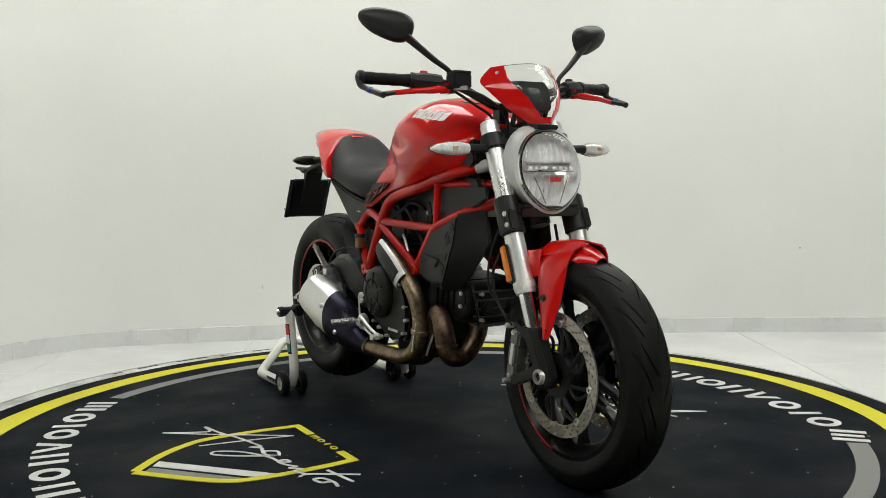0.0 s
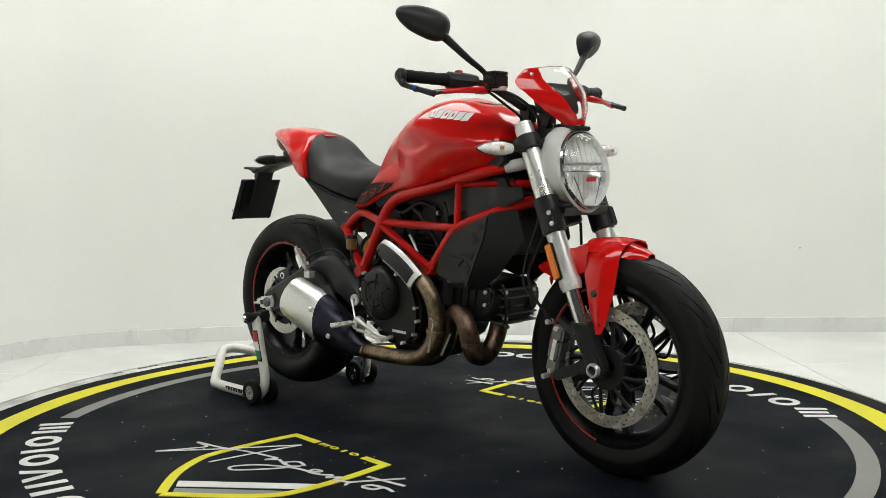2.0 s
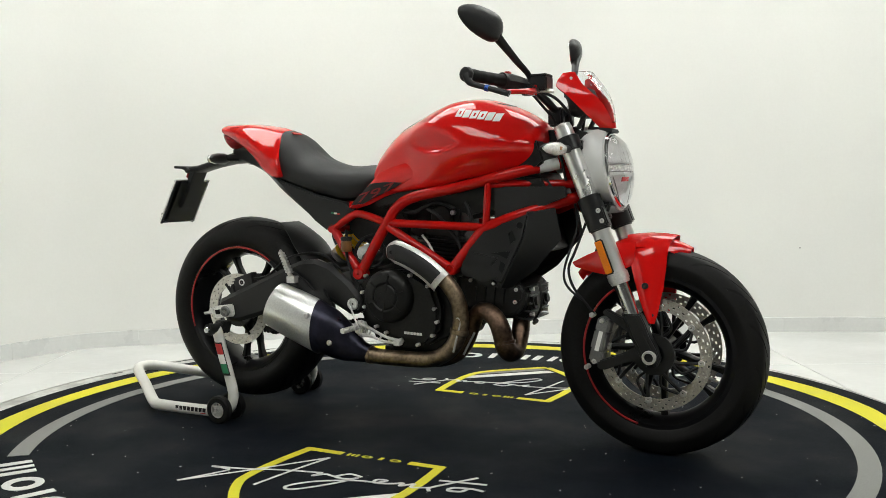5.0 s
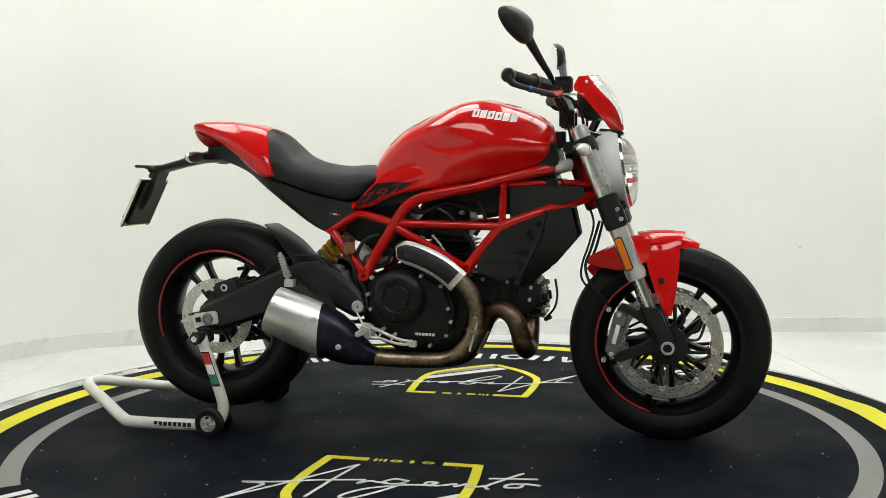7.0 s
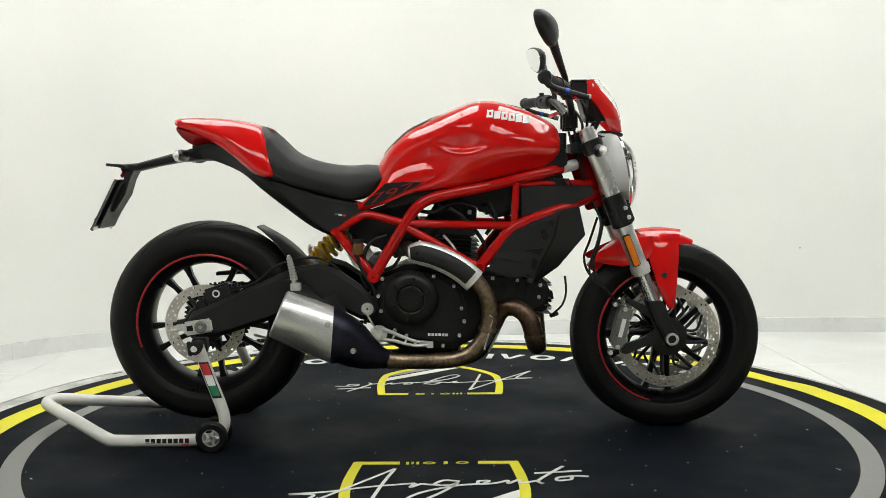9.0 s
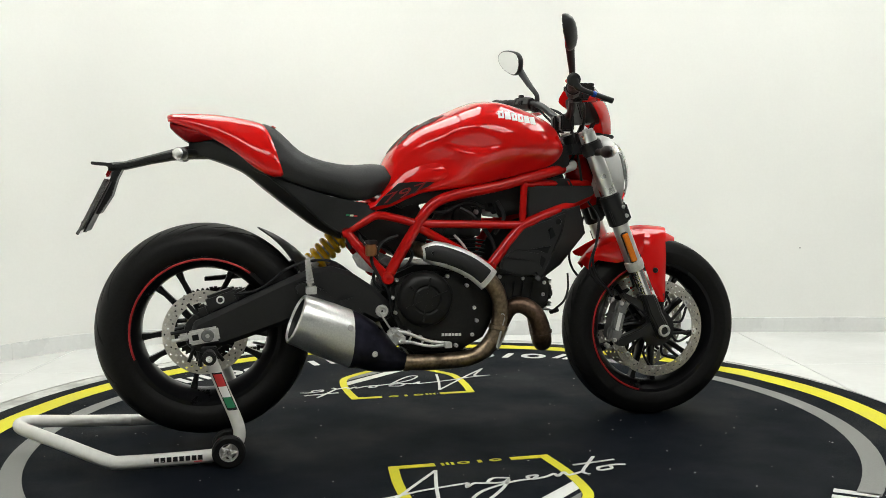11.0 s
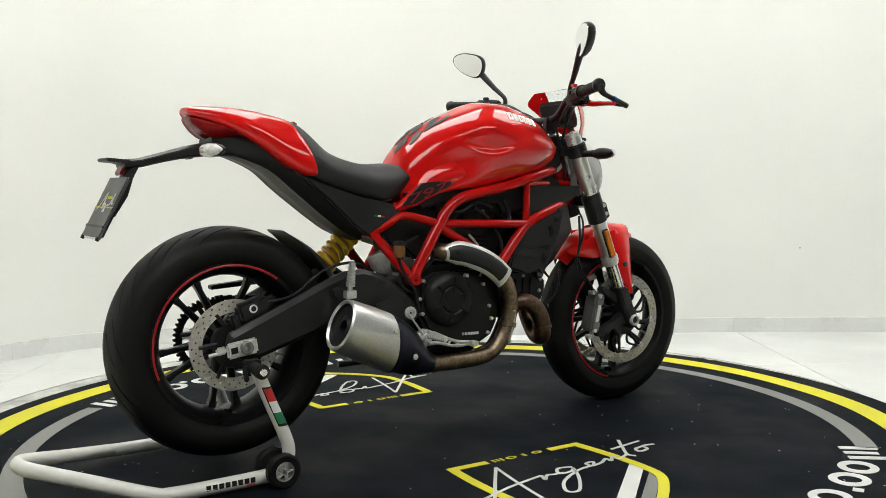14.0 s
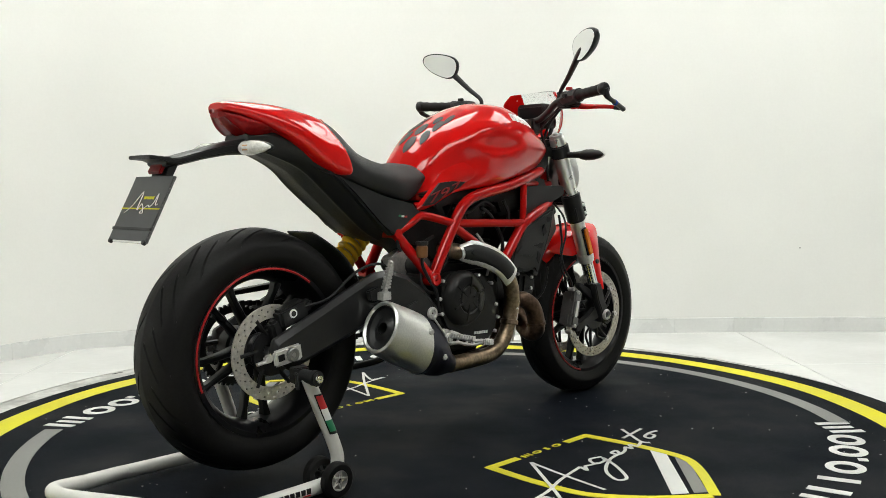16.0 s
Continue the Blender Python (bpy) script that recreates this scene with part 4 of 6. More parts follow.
def build_handlebar():
    bar = [(0.291, -0.413, 1.059), (0.335, -0.29, 1.052), (0.372, -0.17, 1.040), (0.395, -0.10, 1.005), (0.40, -0.05, 0.985)]
    full = bar + [(x, -y, z) for x, y, z in reversed(bar)]
    part("handlebar", tube(full, 0.0115, 12, 6), BLACK_SATIN, BIKE, "black tapered handlebar", m=STEER)
    for y in (-0.04, 0.04):
        part("bar_clamp", box(0.40, y, 0.965, 0.045, 0.03, 0.055), BLACK_SATIN, BIKE, bevel=0.006, m=STEER)
    for s in (1, -1):
        def S(*pts):
            return [(x, y * s, z) for x, y, z in pts]
        rad = [0.0165, 0.0172, 0.016, 0.0168, 0.016, 0.0168, 0.016, 0.0175, 0.019]
        g0, g1 = Vector((0.294, -0.402, 1.0585)), Vector((0.336, -0.283, 1.0517))
        pts = [tuple(g0.lerp(g1, k / 8)) for k in range(9)]
        part("grip", tube(S(*pts), rad, 16, 2, flat=1), RUBBER, BIKE, "black rubber hand grip", m=STEER)
        part("bar_end", tube(S((0.296, -0.398, 1.0585), (0.293, -0.405, 1.059), (0.2885, -0.418, 1.0592), (0.288, -0.421, 1.0592)), [0.012, 0.019, 0.019, 0.012], 16, 2), BLACK_SATIN, BIKE, m=STEER)
        part("switch_block", tube(S((0.338, -0.275, 1.051), (0.345, -0.255, 1.050), (0.356, -0.222, 1.047), (0.362, -0.205, 1.046)), [0.021, 0.0235, 0.0235, 0.021], 8, 2), BLACK, BIKE, "black switch housing", m=STEER)
        part("throttle_collar", tube(S((0.3345, -0.2865, 1.0520), (0.3385, -0.2755, 1.0512)), [0.0225, 0.0225], 18, 2, smooth=False), BLACK_SATIN, BIKE, m=STEER)
        part("switch_rocker", box(0.330, -0.232 * s, 1.052, 0.012, 0.020, 0.014, rz=-19 * s), BLACK_GLOSS, BIKE, m=STEER, bevel=0.002)
        part("switch_button", joined(box(0.335, -0.245 * s, 1.075, 0.016, 0.018, 0.010)), RED_MARK if s == 1 else BLACK, BIKE, m=STEER, bevel=0.002)
        part("lever_perch", joined(box(0.376, -0.195 * s, 1.032, 0.040, 0.038, 0.030), box(0.395, -0.215 * s, 1.03, 0.03, 0.05, 0.02)), BLACK, BIKE, m=STEER, bevel=0.005)
        part("lever", tube(S((0.400, -0.205, 1.028), (0.408, -0.250, 1.022), (0.404, -0.300, 1.018), (0.388, -0.345, 1.014), (0.375, -0.385, 1.010)), [0.009, 0.010, 0.0075, 0.007, 0.0065], 10, 4, flat=0.8), RED, BIKE, "red anodised adjustable lever", m=STEER)
        part("lever_adjuster", rod((0.398, -0.212 * s, 1.015), (0.398, -0.212 * s, 1.042), 0.009, 10), RED, BIKE, m=STEER)
        part("lever_guard", joined(tube(S((0.291, -0.415, 1.059), (0.300, -0.416, 1.040), (0.318, -0.415, 1.030), (0.365, -0.410, 1.016), (0.408, -0.402, 1.003)), [0.012, 0.010, 0.0075, 0.0075, 0.0085], 10, 4), tube(S((0.404, -0.404, 1.004), (0.396, -0.385, 1.008), (0.390, -0.360, 1.012)), [0.006, 0.007, 0.005], 10, 3)), BLACK_SATIN, BIKE, "black lever guard at the bar end", m=STEER)
        part("guard_collar", rod((0.345, -0.4125 * s, 1.0215), (0.354, -0.4115 * s, 1.0190), 0.0088, 12), BLUE, BIKE, "blue anodised collar", m=STEER)
        # mirror
        stem = S((0.372, -0.178, 1.050), (0.371, -0.182, 1.075), (0.360 - 0.004 * (s + 1), -0.227, 1.112), (0.346 - 0.009 * (s + 1), -0.279, 1.160), (0.340 - 0.011 * (s + 1), -0.305, 1.182), (0.334 - 0.011 * (s + 1), -0.324, 1.197))
        mir = part("mirror", tube(stem, [0.0085, 0.0085, 0.0105, 0.0135, 0.0165, 0.015], 12, 4, flat=0.7), BLACK, BIKE, "black mirror on a slanted stem", m=STEER)
        mm = Matrix.Translation((0.326 - 0.0115 * (s + 1), -(0.333 + 0.004 * (s + 1)) * s, 1.206)) @ Matrix.Rotation(radians(-24 if s == 1 else 14), 4, "Z") @ Matrix.Rotation(radians(-5), 4, "Y") @ Matrix.Rotation(radians(-18 * s), 4, "X")

        def head(x, k, n=32):
            out = []
            for q in range(n):
                a = 2 * math.pi * q / n
                c, sn = math.cos(a), math.sin(a)
                y = 0.077 * math.copysign(abs(c) ** 0.80, c) * k
                z = (0.0395 - 0.012 * c) * math.copysign(abs(sn) ** (0.80 if sn > 0 else 0.95), sn) * k
                out.append((x, -y * s, z))
            return out
        part("shell", moved(loft([head(0.022, 0.12), head(0.020, 0.45), head(0.014, 0.76), head(0.004, 0.95), head(-0.004, 1.0), head(-0.010, 1.0), head(-0.0125, 0.97)]), mm), BLACK, mir, "black rounded mirror shell")
        part("glass", moved(loft([head(-0.0115, 0.925), head(-0.0140, 0.915)]), mm), MIRROR, mir, "mirror glass")
        # front indicator
        ind = part("front_indicator", tube(S((0.462, -0.10, 0.868), (0.470, -0.15, 0.868), (0.470, -0.195, 0.867)), [0.013, 0.011, 0.013], 10, 3), BLACK, BIKE, "black indicator arm with clear lens", m=STEER)

        def bud(k, x, y, front, s=s):
            return [(x + (0.006 if front else -0.003) + 0.017 * k * math.cos(2 * math.pi * q / 20), -y * s, 0.866 + 0.0185 * k * math.sin(2 * math.pi * q / 20)) for q in range(20)]
        line = ((0.75, 0.469, 0.192), (1.0, 0.467, 0.215), (0.98, 0.463, 0.245), (0.66, 0.457, 0.278), (0.2, 0.452, 0.295))
        part("lens", loft([bud(k * 0.97, x, y, True) for k, x, y in line]), IND_LENS, ind, "clear indicator lens")
        part("shell", loft([bud(k, x, y, False) for k, x, y in line]), BLACK, ind, "black indicator shell")
        part("bulb", box(0.4765, -0.235 * s, 0.867, 0.0215, 0.016, 0.009), BULB, ind)
        # clutch and brake cables
        part("cable", tube(S((0.398, -0.18, 1.030), (0.43, -0.12, 1.01), (0.45, -0.06, 0.96), (0.44, -0.045, 0.90), (0.40, -0.05, 0.82)), 0.0045, 8), CABLE, BIKE, m=STEER)
        part("cable", tube(S((0.372, -0.19, 1.035), (0.39, -0.12, 0.99), (0.405, -0.07, 0.95), (0.42, -0.08, 0.88), (0.44, -0.07, 0.78)), 0.004, 8), CABLE, BIKE, m=STEER)
    part("brake_reservoir", joined(box(0.408, -0.178, 1.048, 0.048, 0.054, 0.040), box(0.408, -0.178, 1.070, 0.052, 0.058, 0.008), box(0.39, -0.185, 1.035, 0.02, 0.03, 0.02)), BLACK, BIKE, "black brake fluid reservoir", 0.004, STEER)
    part("reservoir_screw", rod((0.396, -0.192, 1.03), (0.445, -0.176, 1.027), 0.006, 8), ALLOY, BIKE, m=STEER)
    part("ignition_lock", lathe([(0.002, 0), (0.016, 0), (0.018, 0.004), (0.018, 0.05)], 20, Matrix.Translation((0.375, 0, 0.93)) @ Matrix.Rotation(radians(-90), 4, "X")), BLACK, BIKE, m=STEER)


# tank, seat and tail: cross-sections along x with (half width low, middle, shoulder), bottom and top
def body_section(x, zb, zt, wl, wm, ws, lean=0.0, fine=7):
    h = zt - zb
    half = spline([(0.0, zb), (wl * 0.72, zb + 0.004), (wl, zb + 0.06 * h), (wm, zb + 0.40 * h), (ws, zb + 0.72 * h), (ws * 0.62, zb + 0.93 * h), (0.0, zt)], fine)
    right = [(x + lean * (p[1] - zb), -max(p[0], 0), p[1]) for p in half]
    left = [(q[0], -q[1], q[2]) for q in right[1:-1]]
    return right + left[::-1]


def smooth_rows(rows, n=4):
    return [tuple(float(q) for q in r) for r in spline(rows, n)]


def build_tank():
    rows = [(-0.215, 0.725, 0.800, 0.080, 0.080, 0.060), (-0.185, 0.722, 0.862, 0.108, 0.098, 0.085), (-0.150, 0.728, 0.905, 0.120, 0.110, 0.099), (-0.100, 0.742, 0.947, 0.130, 0.121, 0.118), (-0.050, 0.750, 0.972, 0.137, 0.132, 0.138),
            (-0.015, 0.754, 0.988, 0.142, 0.147, 0.155), (0.020, 0.758, 1.003, 0.148, 0.165, 0.170), (0.060, 0.764, 1.019, 0.154, 0.182, 0.178), (0.100, 0.772, 1.031, 0.156, 0.188, 0.176), (0.160, 0.785, 1.033, 0.154, 0.190, 0.168),
            (0.220, 0.798, 1.018, 0.146, 0.184, 0.154), (0.280, 0.812, 0.996, 0.134, 0.170, 0.134), (0.330, 0.826, 0.970, 0.114, 0.146, 0.110), (0.356, 0.838, 0.945, 0.092, 0.120, 0.092), (0.368, 0.858, 0.912, 0.062, 0.078, 0.056)]

    def dented(p):
        x, y, z = p
        if abs(y) < 0.05:
            return p
        k = 0.0
        u = (x + 0.030) / 0.178
        if 0 < u < 1:
            # scooped knee recess: it deepens downwards and ends at a crisp lower lip
            low = 0.897 - 0.020 * math.sin(math.pi * u) - 0.006 * u
            high = 0.897 + 0.050 * math.sin(math.pi * min(1.0, u ** 0.62)) ** 0.9 - 0.006 * u
            v = (z - low) / max(high - low, 0.004)
            if -0.12 < v < 1:
                k = 0.017 * math.sin(math.pi * u) ** 0.6 * (min(1.0, (v + 0.12) / 0.16) if v < 0.04 else (1 - v) ** 0.8)
        return (x, y - math.copysign(min(k, abs(y)), y), z)
    rows = smooth_rows(rows, 4)
    tank = part("fuel_tank", loft([[dented(p) for p in body_section(*r, fine=18)] for r in smooth_rows(rows, 2)]), RED, BIKE, "glossy red sculpted fuel tank", relax=4)
    # tail wings of the tank that hold the seat's nose
    wing = []
    for x, z0, z1, y in ((-0.256, 0.700, 0.708, -0.120), (-0.225, 0.701, 0.738, -0.126), (-0.185, 0.712, 0.776, -0.128), (-0.145, 0.730, 0.812, -0.126), (-0.10, 0.748, 0.83, -0.1275), (-0.05, 0.766, 0.84, -0.131), (0.0, 0.773, 0.84, -0.134)):
        wing.append([(x, y - 0.012 * math.sin(math.pi * q / 6), z0 + (z1 - z0) * q / 6) for q in range(7)])
    w = both("tank_wing", sheet(wing, 0.022), RED, tank, "red lower tank panel with dark number decal", bevel=0.003)
    deck = slab([(-0.243, 0.711), (-0.218, 0.738), (-0.172, 0.778), (-0.120, 0.782), (-0.062, 0.780), (-0.085, 0.766), (-0.16, 0.735), (-0.20, 0.716)], -0.1435, -0.136)
    both("decal", deck, BLACK_MARK, tank, "dark number decal")
    for s in (1, -1):
        g = text_geo("797", 0.052, 0.002)
        m = Matrix.Translation((-0.224 if s == 1 else -0.082, -0.1445 * s, 0.716 if s == 1 else 0.760)) @ Matrix.Rotation(radians(-17), 4, "Y") @ (Matrix.Rotation(radians(90), 4, "X") if s == 1 else Matrix.Rotation(radians(90), 4, "X") @ Matrix.Rotation(radians(180), 4, "Y"))
        part("number_decal", moved(g, m @ Matrix.Diagonal((1.78, 0.66, 1, 1))), DECAL_RED, tank, "dark red model number on the decal")
    # filler cap and rubber knee pad
    part("filler_cap", lathe_z([(0.001, 0.0), (0.052, 0.0), (0.056, -0.004), (0.056, -0.02)], 40), BLACK_SATIN, tank, "black round filler cap", m=Matrix.Translation((0.205, 0, 1.017)) @ Matrix.Rotation(radians(11), 4, "Y"))
    from mathutils.bvhtree import BVHTree
    tree = BVHTree.FromPolygons([v.co for v in tank.data.vertices], [list(p.vertices) for p in tank.data.polygons])
    scales = [(-0.158, 0.0, 0.046, 0.034), (-0.132, -0.036, 0.046, 0.026), (-0.132, 0.036, 0.046, 0.026), (-0.106, 0.0, 0.050, 0.032), (-0.082, -0.044, 0.056, 0.024), (-0.082, 0.044, 0.056, 0.024), (-0.052, -0.014, 0.050, 0.022), (-0.040, 0.050, 0.060, 0.018), (-0.040, -0.050, 0.060, 0.018)]
    for cx, cy, ln, wd in scales:
        g = []
        for i in range(9):
            u = i / 8
            half = wd * (math.sin(math.pi * min(1.0, 0.12 + 0.88 * u)) ** 0.7) * 0.52 + 0.001
            row = []
            for j in range(-3, 4):
                x, y = cx + ln * (0.5 - u), cy + half * j / 3 + 0.010 * u * (1 if cy > 0 else -1 if cy < 0 else 0)
                hit = tree.ray_cast(Vector((x, y, 1.4)), Vector((0, 0, -1)))
                row.append(tuple(hit[0] + hit[1] * 0.0012))
            g.append(row)
        part("tank_pad", sheet(g, 0.001), BLACK, tank, "black rubber tank pad scale")
    # white block shapes on the tank's flank
    for s in (-1, 1):
        mark = []
        for k, kind in enumerate("ouooai"):
            x0 = 0.131 + k * 0.0218
            mark.append((x0, kind))
        geo = []
        for x0, kind in mark:
            w_, h_ = 0.0192, 0.0235
            zc = 0.981 - (x0 - 0.131) * 0.15
            for (a, b, c, d) in ([(0, 0, 1, 1)] if kind != "o" else [(0, 0, 0.40, 1), (0.40, 0, 0.68, 0.28), (0.40, 0.72, 0.68, 1), (0.68, 0, 1, 1)]):
                cs = []
                for u, v in ((a, b), (c, b), (c, d), (a, d)):
                    x = x0 + u * w_ + 0.004 * v
                    z = zc + (v - 0.5) * h_
                    cs.append((x, z))
                geo.append(cs)
        TANK_MARKS.append((s, geo))
    return tank


TANK_MARKS = []


def build_tank_marks(tank):
    """Lays the white shapes on the tank's surface."""
    from mathutils.bvhtree import BVHTree
    me = tank.data
    tree = BVHTree.FromPolygons([v.co for v in me.vertices], [list(p.vertices) for p in me.polygons])
    for s, quads in TANK_MARKS:
        for cs in quads:
            n = 3
            g = []
            for i in range(n + 1):
                row = []
                for j in range(n + 1):
                    u, v = i / n, j / n
                    a = (1 - u) * (1 - v), u * (1 - v), u * v, (1 - u) * v
                    x = sum(k * c[0] for k, c in zip(a, cs))
                    z = sum(k * c[1] for k, c in zip(a, cs))
                    hit = tree.ray_cast(Vector((x, s * 0.5, z)), Vector((0, -s, 0)))
                    p = hit[0] + hit[1] * 0.0012
                    row.append(tuple(p))
                g.append(row)
            part("tank_mark", sheet(g, 0.0008), WHITE_MARK, tank, "white block marking")


def build_seat():
    rows = [(-0.600, 0.82, 0.955, 0.09, 0.10, 0.085), (-0.560, 0.802, 0.963, 0.118, 0.122, 0.098), (-0.520, 0.792, 0.946, 0.126, 0.130, 0.105), (-0.485, 0.780, 0.914, 0.127, 0.134, 0.108), (-0.450, 0.768, 0.880, 0.126, 0.136, 0.112),
            (-0.400, 0.752, 0.856, 0.124, 0.138, 0.118), (-0.340, 0.737, 0.841, 0.122, 0.136, 0.118), (-0.285, 0.724, 0.836, 0.116, 0.126, 0.108), (-0.235, 0.735, 0.839, 0.100, 0.112, 0.094), (-0.190, 0.766, 0.834, 0.082, 0.098, 0.078), (-0.160, 0.792, 0.818, 0.06, 0.076, 0.055)]
    seat = part("seat", loft([body_section(*r) for r in smooth_rows(rows, 4)]), SEAT, BIKE, "black vinyl stepped rider seat", relax=3)
    part("seat_tag", box(-0.526, -0.02, 0.9488, 0.012, 0.046, 0.003, ry=28), RED_MARK, seat)
    rows = [(-0.828, 0.966, 0.984, 0.030, 0.034, 0.028, 0.0), (-0.812, 0.957, 0.988, 0.052, 0.056, 0.046, 0.0), (-0.770, 0.942, 0.990, 0.070, 0.075, 0.060, 0.0), (-0.700, 0.908, 0.988, 0.094, 0.100, 0.078, 0.0), (-0.640, 0.868, 0.982, 0.114, 0.120, 0.090, -0.06),
            (-0.590, 0.826, 0.976, 0.131, 0.134, 0.098, -0.14), (-0.545, 0.800, 0.970, 0.143, 0.142, 0.105, -0.22), (-0.516, 0.797, 0.962, 0.148, 0.144, 0.108, -0.27), (-0.506, 0.802, 0.950, 0.146, 0.141, 0.106, -0.28)]
    secs = [body_section(*r) for r in smooth_rows(rows, 4)]
    tail = part("tail_cowl", loft(secs), RED, BIKE, "glossy red tail cowl", relax=0)
    # tail light under the cowl
    rows = [(-0.822, 0.945, 0.962, 0.030, 0.036, 0.034), (-0.800, 0.922, 0.962, 0.048, 0.058, 0.056), (-0.770, 0.902, 0.956, 0.056, 0.070, 0.070), (-0.735, 0.902, 0.945, 0.060, 0.076, 0.078), (-0.700, 0.906, 0.93, 0.055, 0.07, 0.07)]
    part("tail_light", loft([body_section(*r) for r in smooth_rows(rows, 3)]), TAIL_RED, BIKE, "dark red unlit tail light")
    # black under-tail and side covers
    rows = [(-0.770, 0.872, 0.912, 0.045, 0.05, 0.05), (-0.700, 0.850, 0.925, 0.055, 0.065, 0.07), (-0.620, 0.815, 0.90, 0.07, 0.09, 0.09), (-0.560, 0.765, 0.86, 0.078, 0.10, 0.105), (-0.480, 0.700, 0.80, 0.075, 0.105, 0.110), (-0.40, 0.640, 0.76, 0.07, 0.10, 0.10), (-0.335, 0.61, 0.73, 0.06, 0.09, 0.09)]
    part("under_tail", loft([body_section(*r) for r in smooth_rows(rows, 3)]), BLACK, BIKE, "black under-seat tray")
    cover = slab([(-0.520, 0.792), (-0.443, 0.766), (-0.372, 0.742), (-0.266, 0.719), (-0.228, 0.690), (-0.275, 0.665), (-0.344, 0.628), (-0.391, 0.660), (-0.479, 0.742), (-0.575, 0.822)], -0.128, -0.098)
    c, c2 = both("side_cover", cover, BLACK, BIKE, "matt black side cover", 0.008)
    for k, mk in enumerate((GREEN_MARK, WHITE_MARK, RED_MARK)):
        part("flag_mark", box(-0.322 + k * 0.0115, -0.1286, 0.6865 - k * 0.0018, 0.0105, 0.001, 0.0055), mk, c)


def build_plate_arm():
    arm = part("plate_arm", loft([[(x, y * hw, z + dz * hh) for y, dz in ((-1, -0.6), (-0.7, -1), (0.7, -1), (1, -0.6), (1, 0.5), (0.7, 1), (-0.7, 1), (-1, 0.5))] for x, z, hw, hh in
                                  ((-0.70, 0.880, 0.055, 0.024), (-0.76, 0.876, 0.050, 0.020), (-0.82, 0.868, 0.036, 0.016), (-0.88, 0.855, 0.032, 0.013), (-0.95, 0.838, 0.034, 0.012), (-0.995, 0.834, 0.045, 0.012))]), BLACK, BIKE, "black plastic plate carrier arm", 0.002)
    part("plate_lamp_hood", joined(slab([(-1.040, 0.850), (-0.985, 0.845), (-0.97, 0.834), (-0.99, 0.832), (-1.005, 0.838), (-1.040, 0.841)], -0.05, 0.05)), BLACK, arm, "", 0.002)
    part("plate_bracket", joined(slab([(-0.955, 0.832), (-0.985, 0.82), (-1.000, 0.77), (-1.035, 0.70), (-1.022, 0.70), (-0.988, 0.752), (-0.972, 0.80)], -0.035, 0.035), slab([(-0.990, 0.790), (-0.985, 0.793), (-1.060, 0.650), (-1.066, 0.650)], -0.070, 0.070)), BLACK, arm, "black bracket behind the plate", 0.003)
    part("red_reflector", box(-0.995, 0, 0.818, 0.010, 0.058, 0.026, ry=28), TAIL_RED, arm, "small red reflector", 0.003)
    m = Matrix.Translation((-1.036, 0, 0.723)) @ Matrix.Rotation(radians(27.5), 4, "Y")
    pl = part("plate", moved(box(0, 0, 0, 0.006, 0.180, 0.172), m), CHROME, BIKE, "dark square plate with a silver rim", 0.001)
    part("plate_face", moved(box(-0.0035, 0, 0.002, 0.002, 0.176, 0.166), m), PLATE_FACE, pl, "dark grey plate face")
    part("plate_strap", moved(box(-0.005, 0, -0.052, 0.003, 0.182, 0.006), m), BLACK, pl)
    part("plate_line", moved(box(-0.0050, 0.0, 0.000, 0.001, 0.176, 0.003), m), MAT_YELLOW, pl)
    curls = [(0.065, -0.02), (0.04, 0.0), (0.015, 0.035), (0.012, -0.012), (0.0, 0.004), (-0.012, -0.006), (-0.02, -0.02), (-0.006, -0.018), (-0.03, 0.0), (-0.04, -0.004), (-0.052, 0.006), (-0.06, 0.03), (-0.064, 0.002), (-0.074, 0.004)]
    part("plate_flourish", moved(tube([(-0.006, y, z + 0.008) for y, z in curls], 0.0012, 6, 4), m), WHITE_MARK, pl)
    part("plate_mark", moved(joined(*[box(-0.005, -0.002 - 0.012 * k, 0.028, 0.001, 0.009, 0.007) for k in range(4)]), m), MAT_YELLOW, pl)
    for s in (-1, 1):
        part("plate_screw", moved(lathe([(0.001, -0.004), (0.006, -0.004), (0.006, 0.004), (0.001, 0.004)], 10, Matrix.Translation((-0.002, s * 0.08, -0.084)) @ Matrix.Rotation(radians(90), 4, "Z")), m), BLACK, pl)
        ind = part("rear_indicator", tube([(-0.752, s * 0.04, 0.872), (-0.778, s * 0.075, 0.872), (-0.792, s * 0.095, 0.871)], [0.013, 0.012, 0.016], 10, 3), BLACK, BIKE, "black rear indicator arm with clear lens")

        def bud(k, x, y, rear, s=s):
            return [(x + (-0.006 if rear else 0.004) + 0.017 * k * math.cos(2 * math.pi * q / 20), s * y, 0.869 + 0.0185 * k * math.sin(2 * math.pi * q / 20)) for q in range(20)]
        line = ((0.6, -0.790, 0.058), (1.0, -0.792, 0.078), (1.0, -0.792, 0.115), (0.7, -0.787, 0.148), (0.2, -0.780, 0.166))
        part("lens", loft([bud(k * 0.97, x, y, True) for k, x, y in line]), IND_LENS, ind, "clear indicator lens")
        part("shell", loft([bud(k, x, y, False) for k, x, y in line]), BLACK, ind, "black indicator shell")
        part("bulb", box(-0.803, s * 0.10, 0.869, 0.022, 0.022, 0.014), BULB, ind)


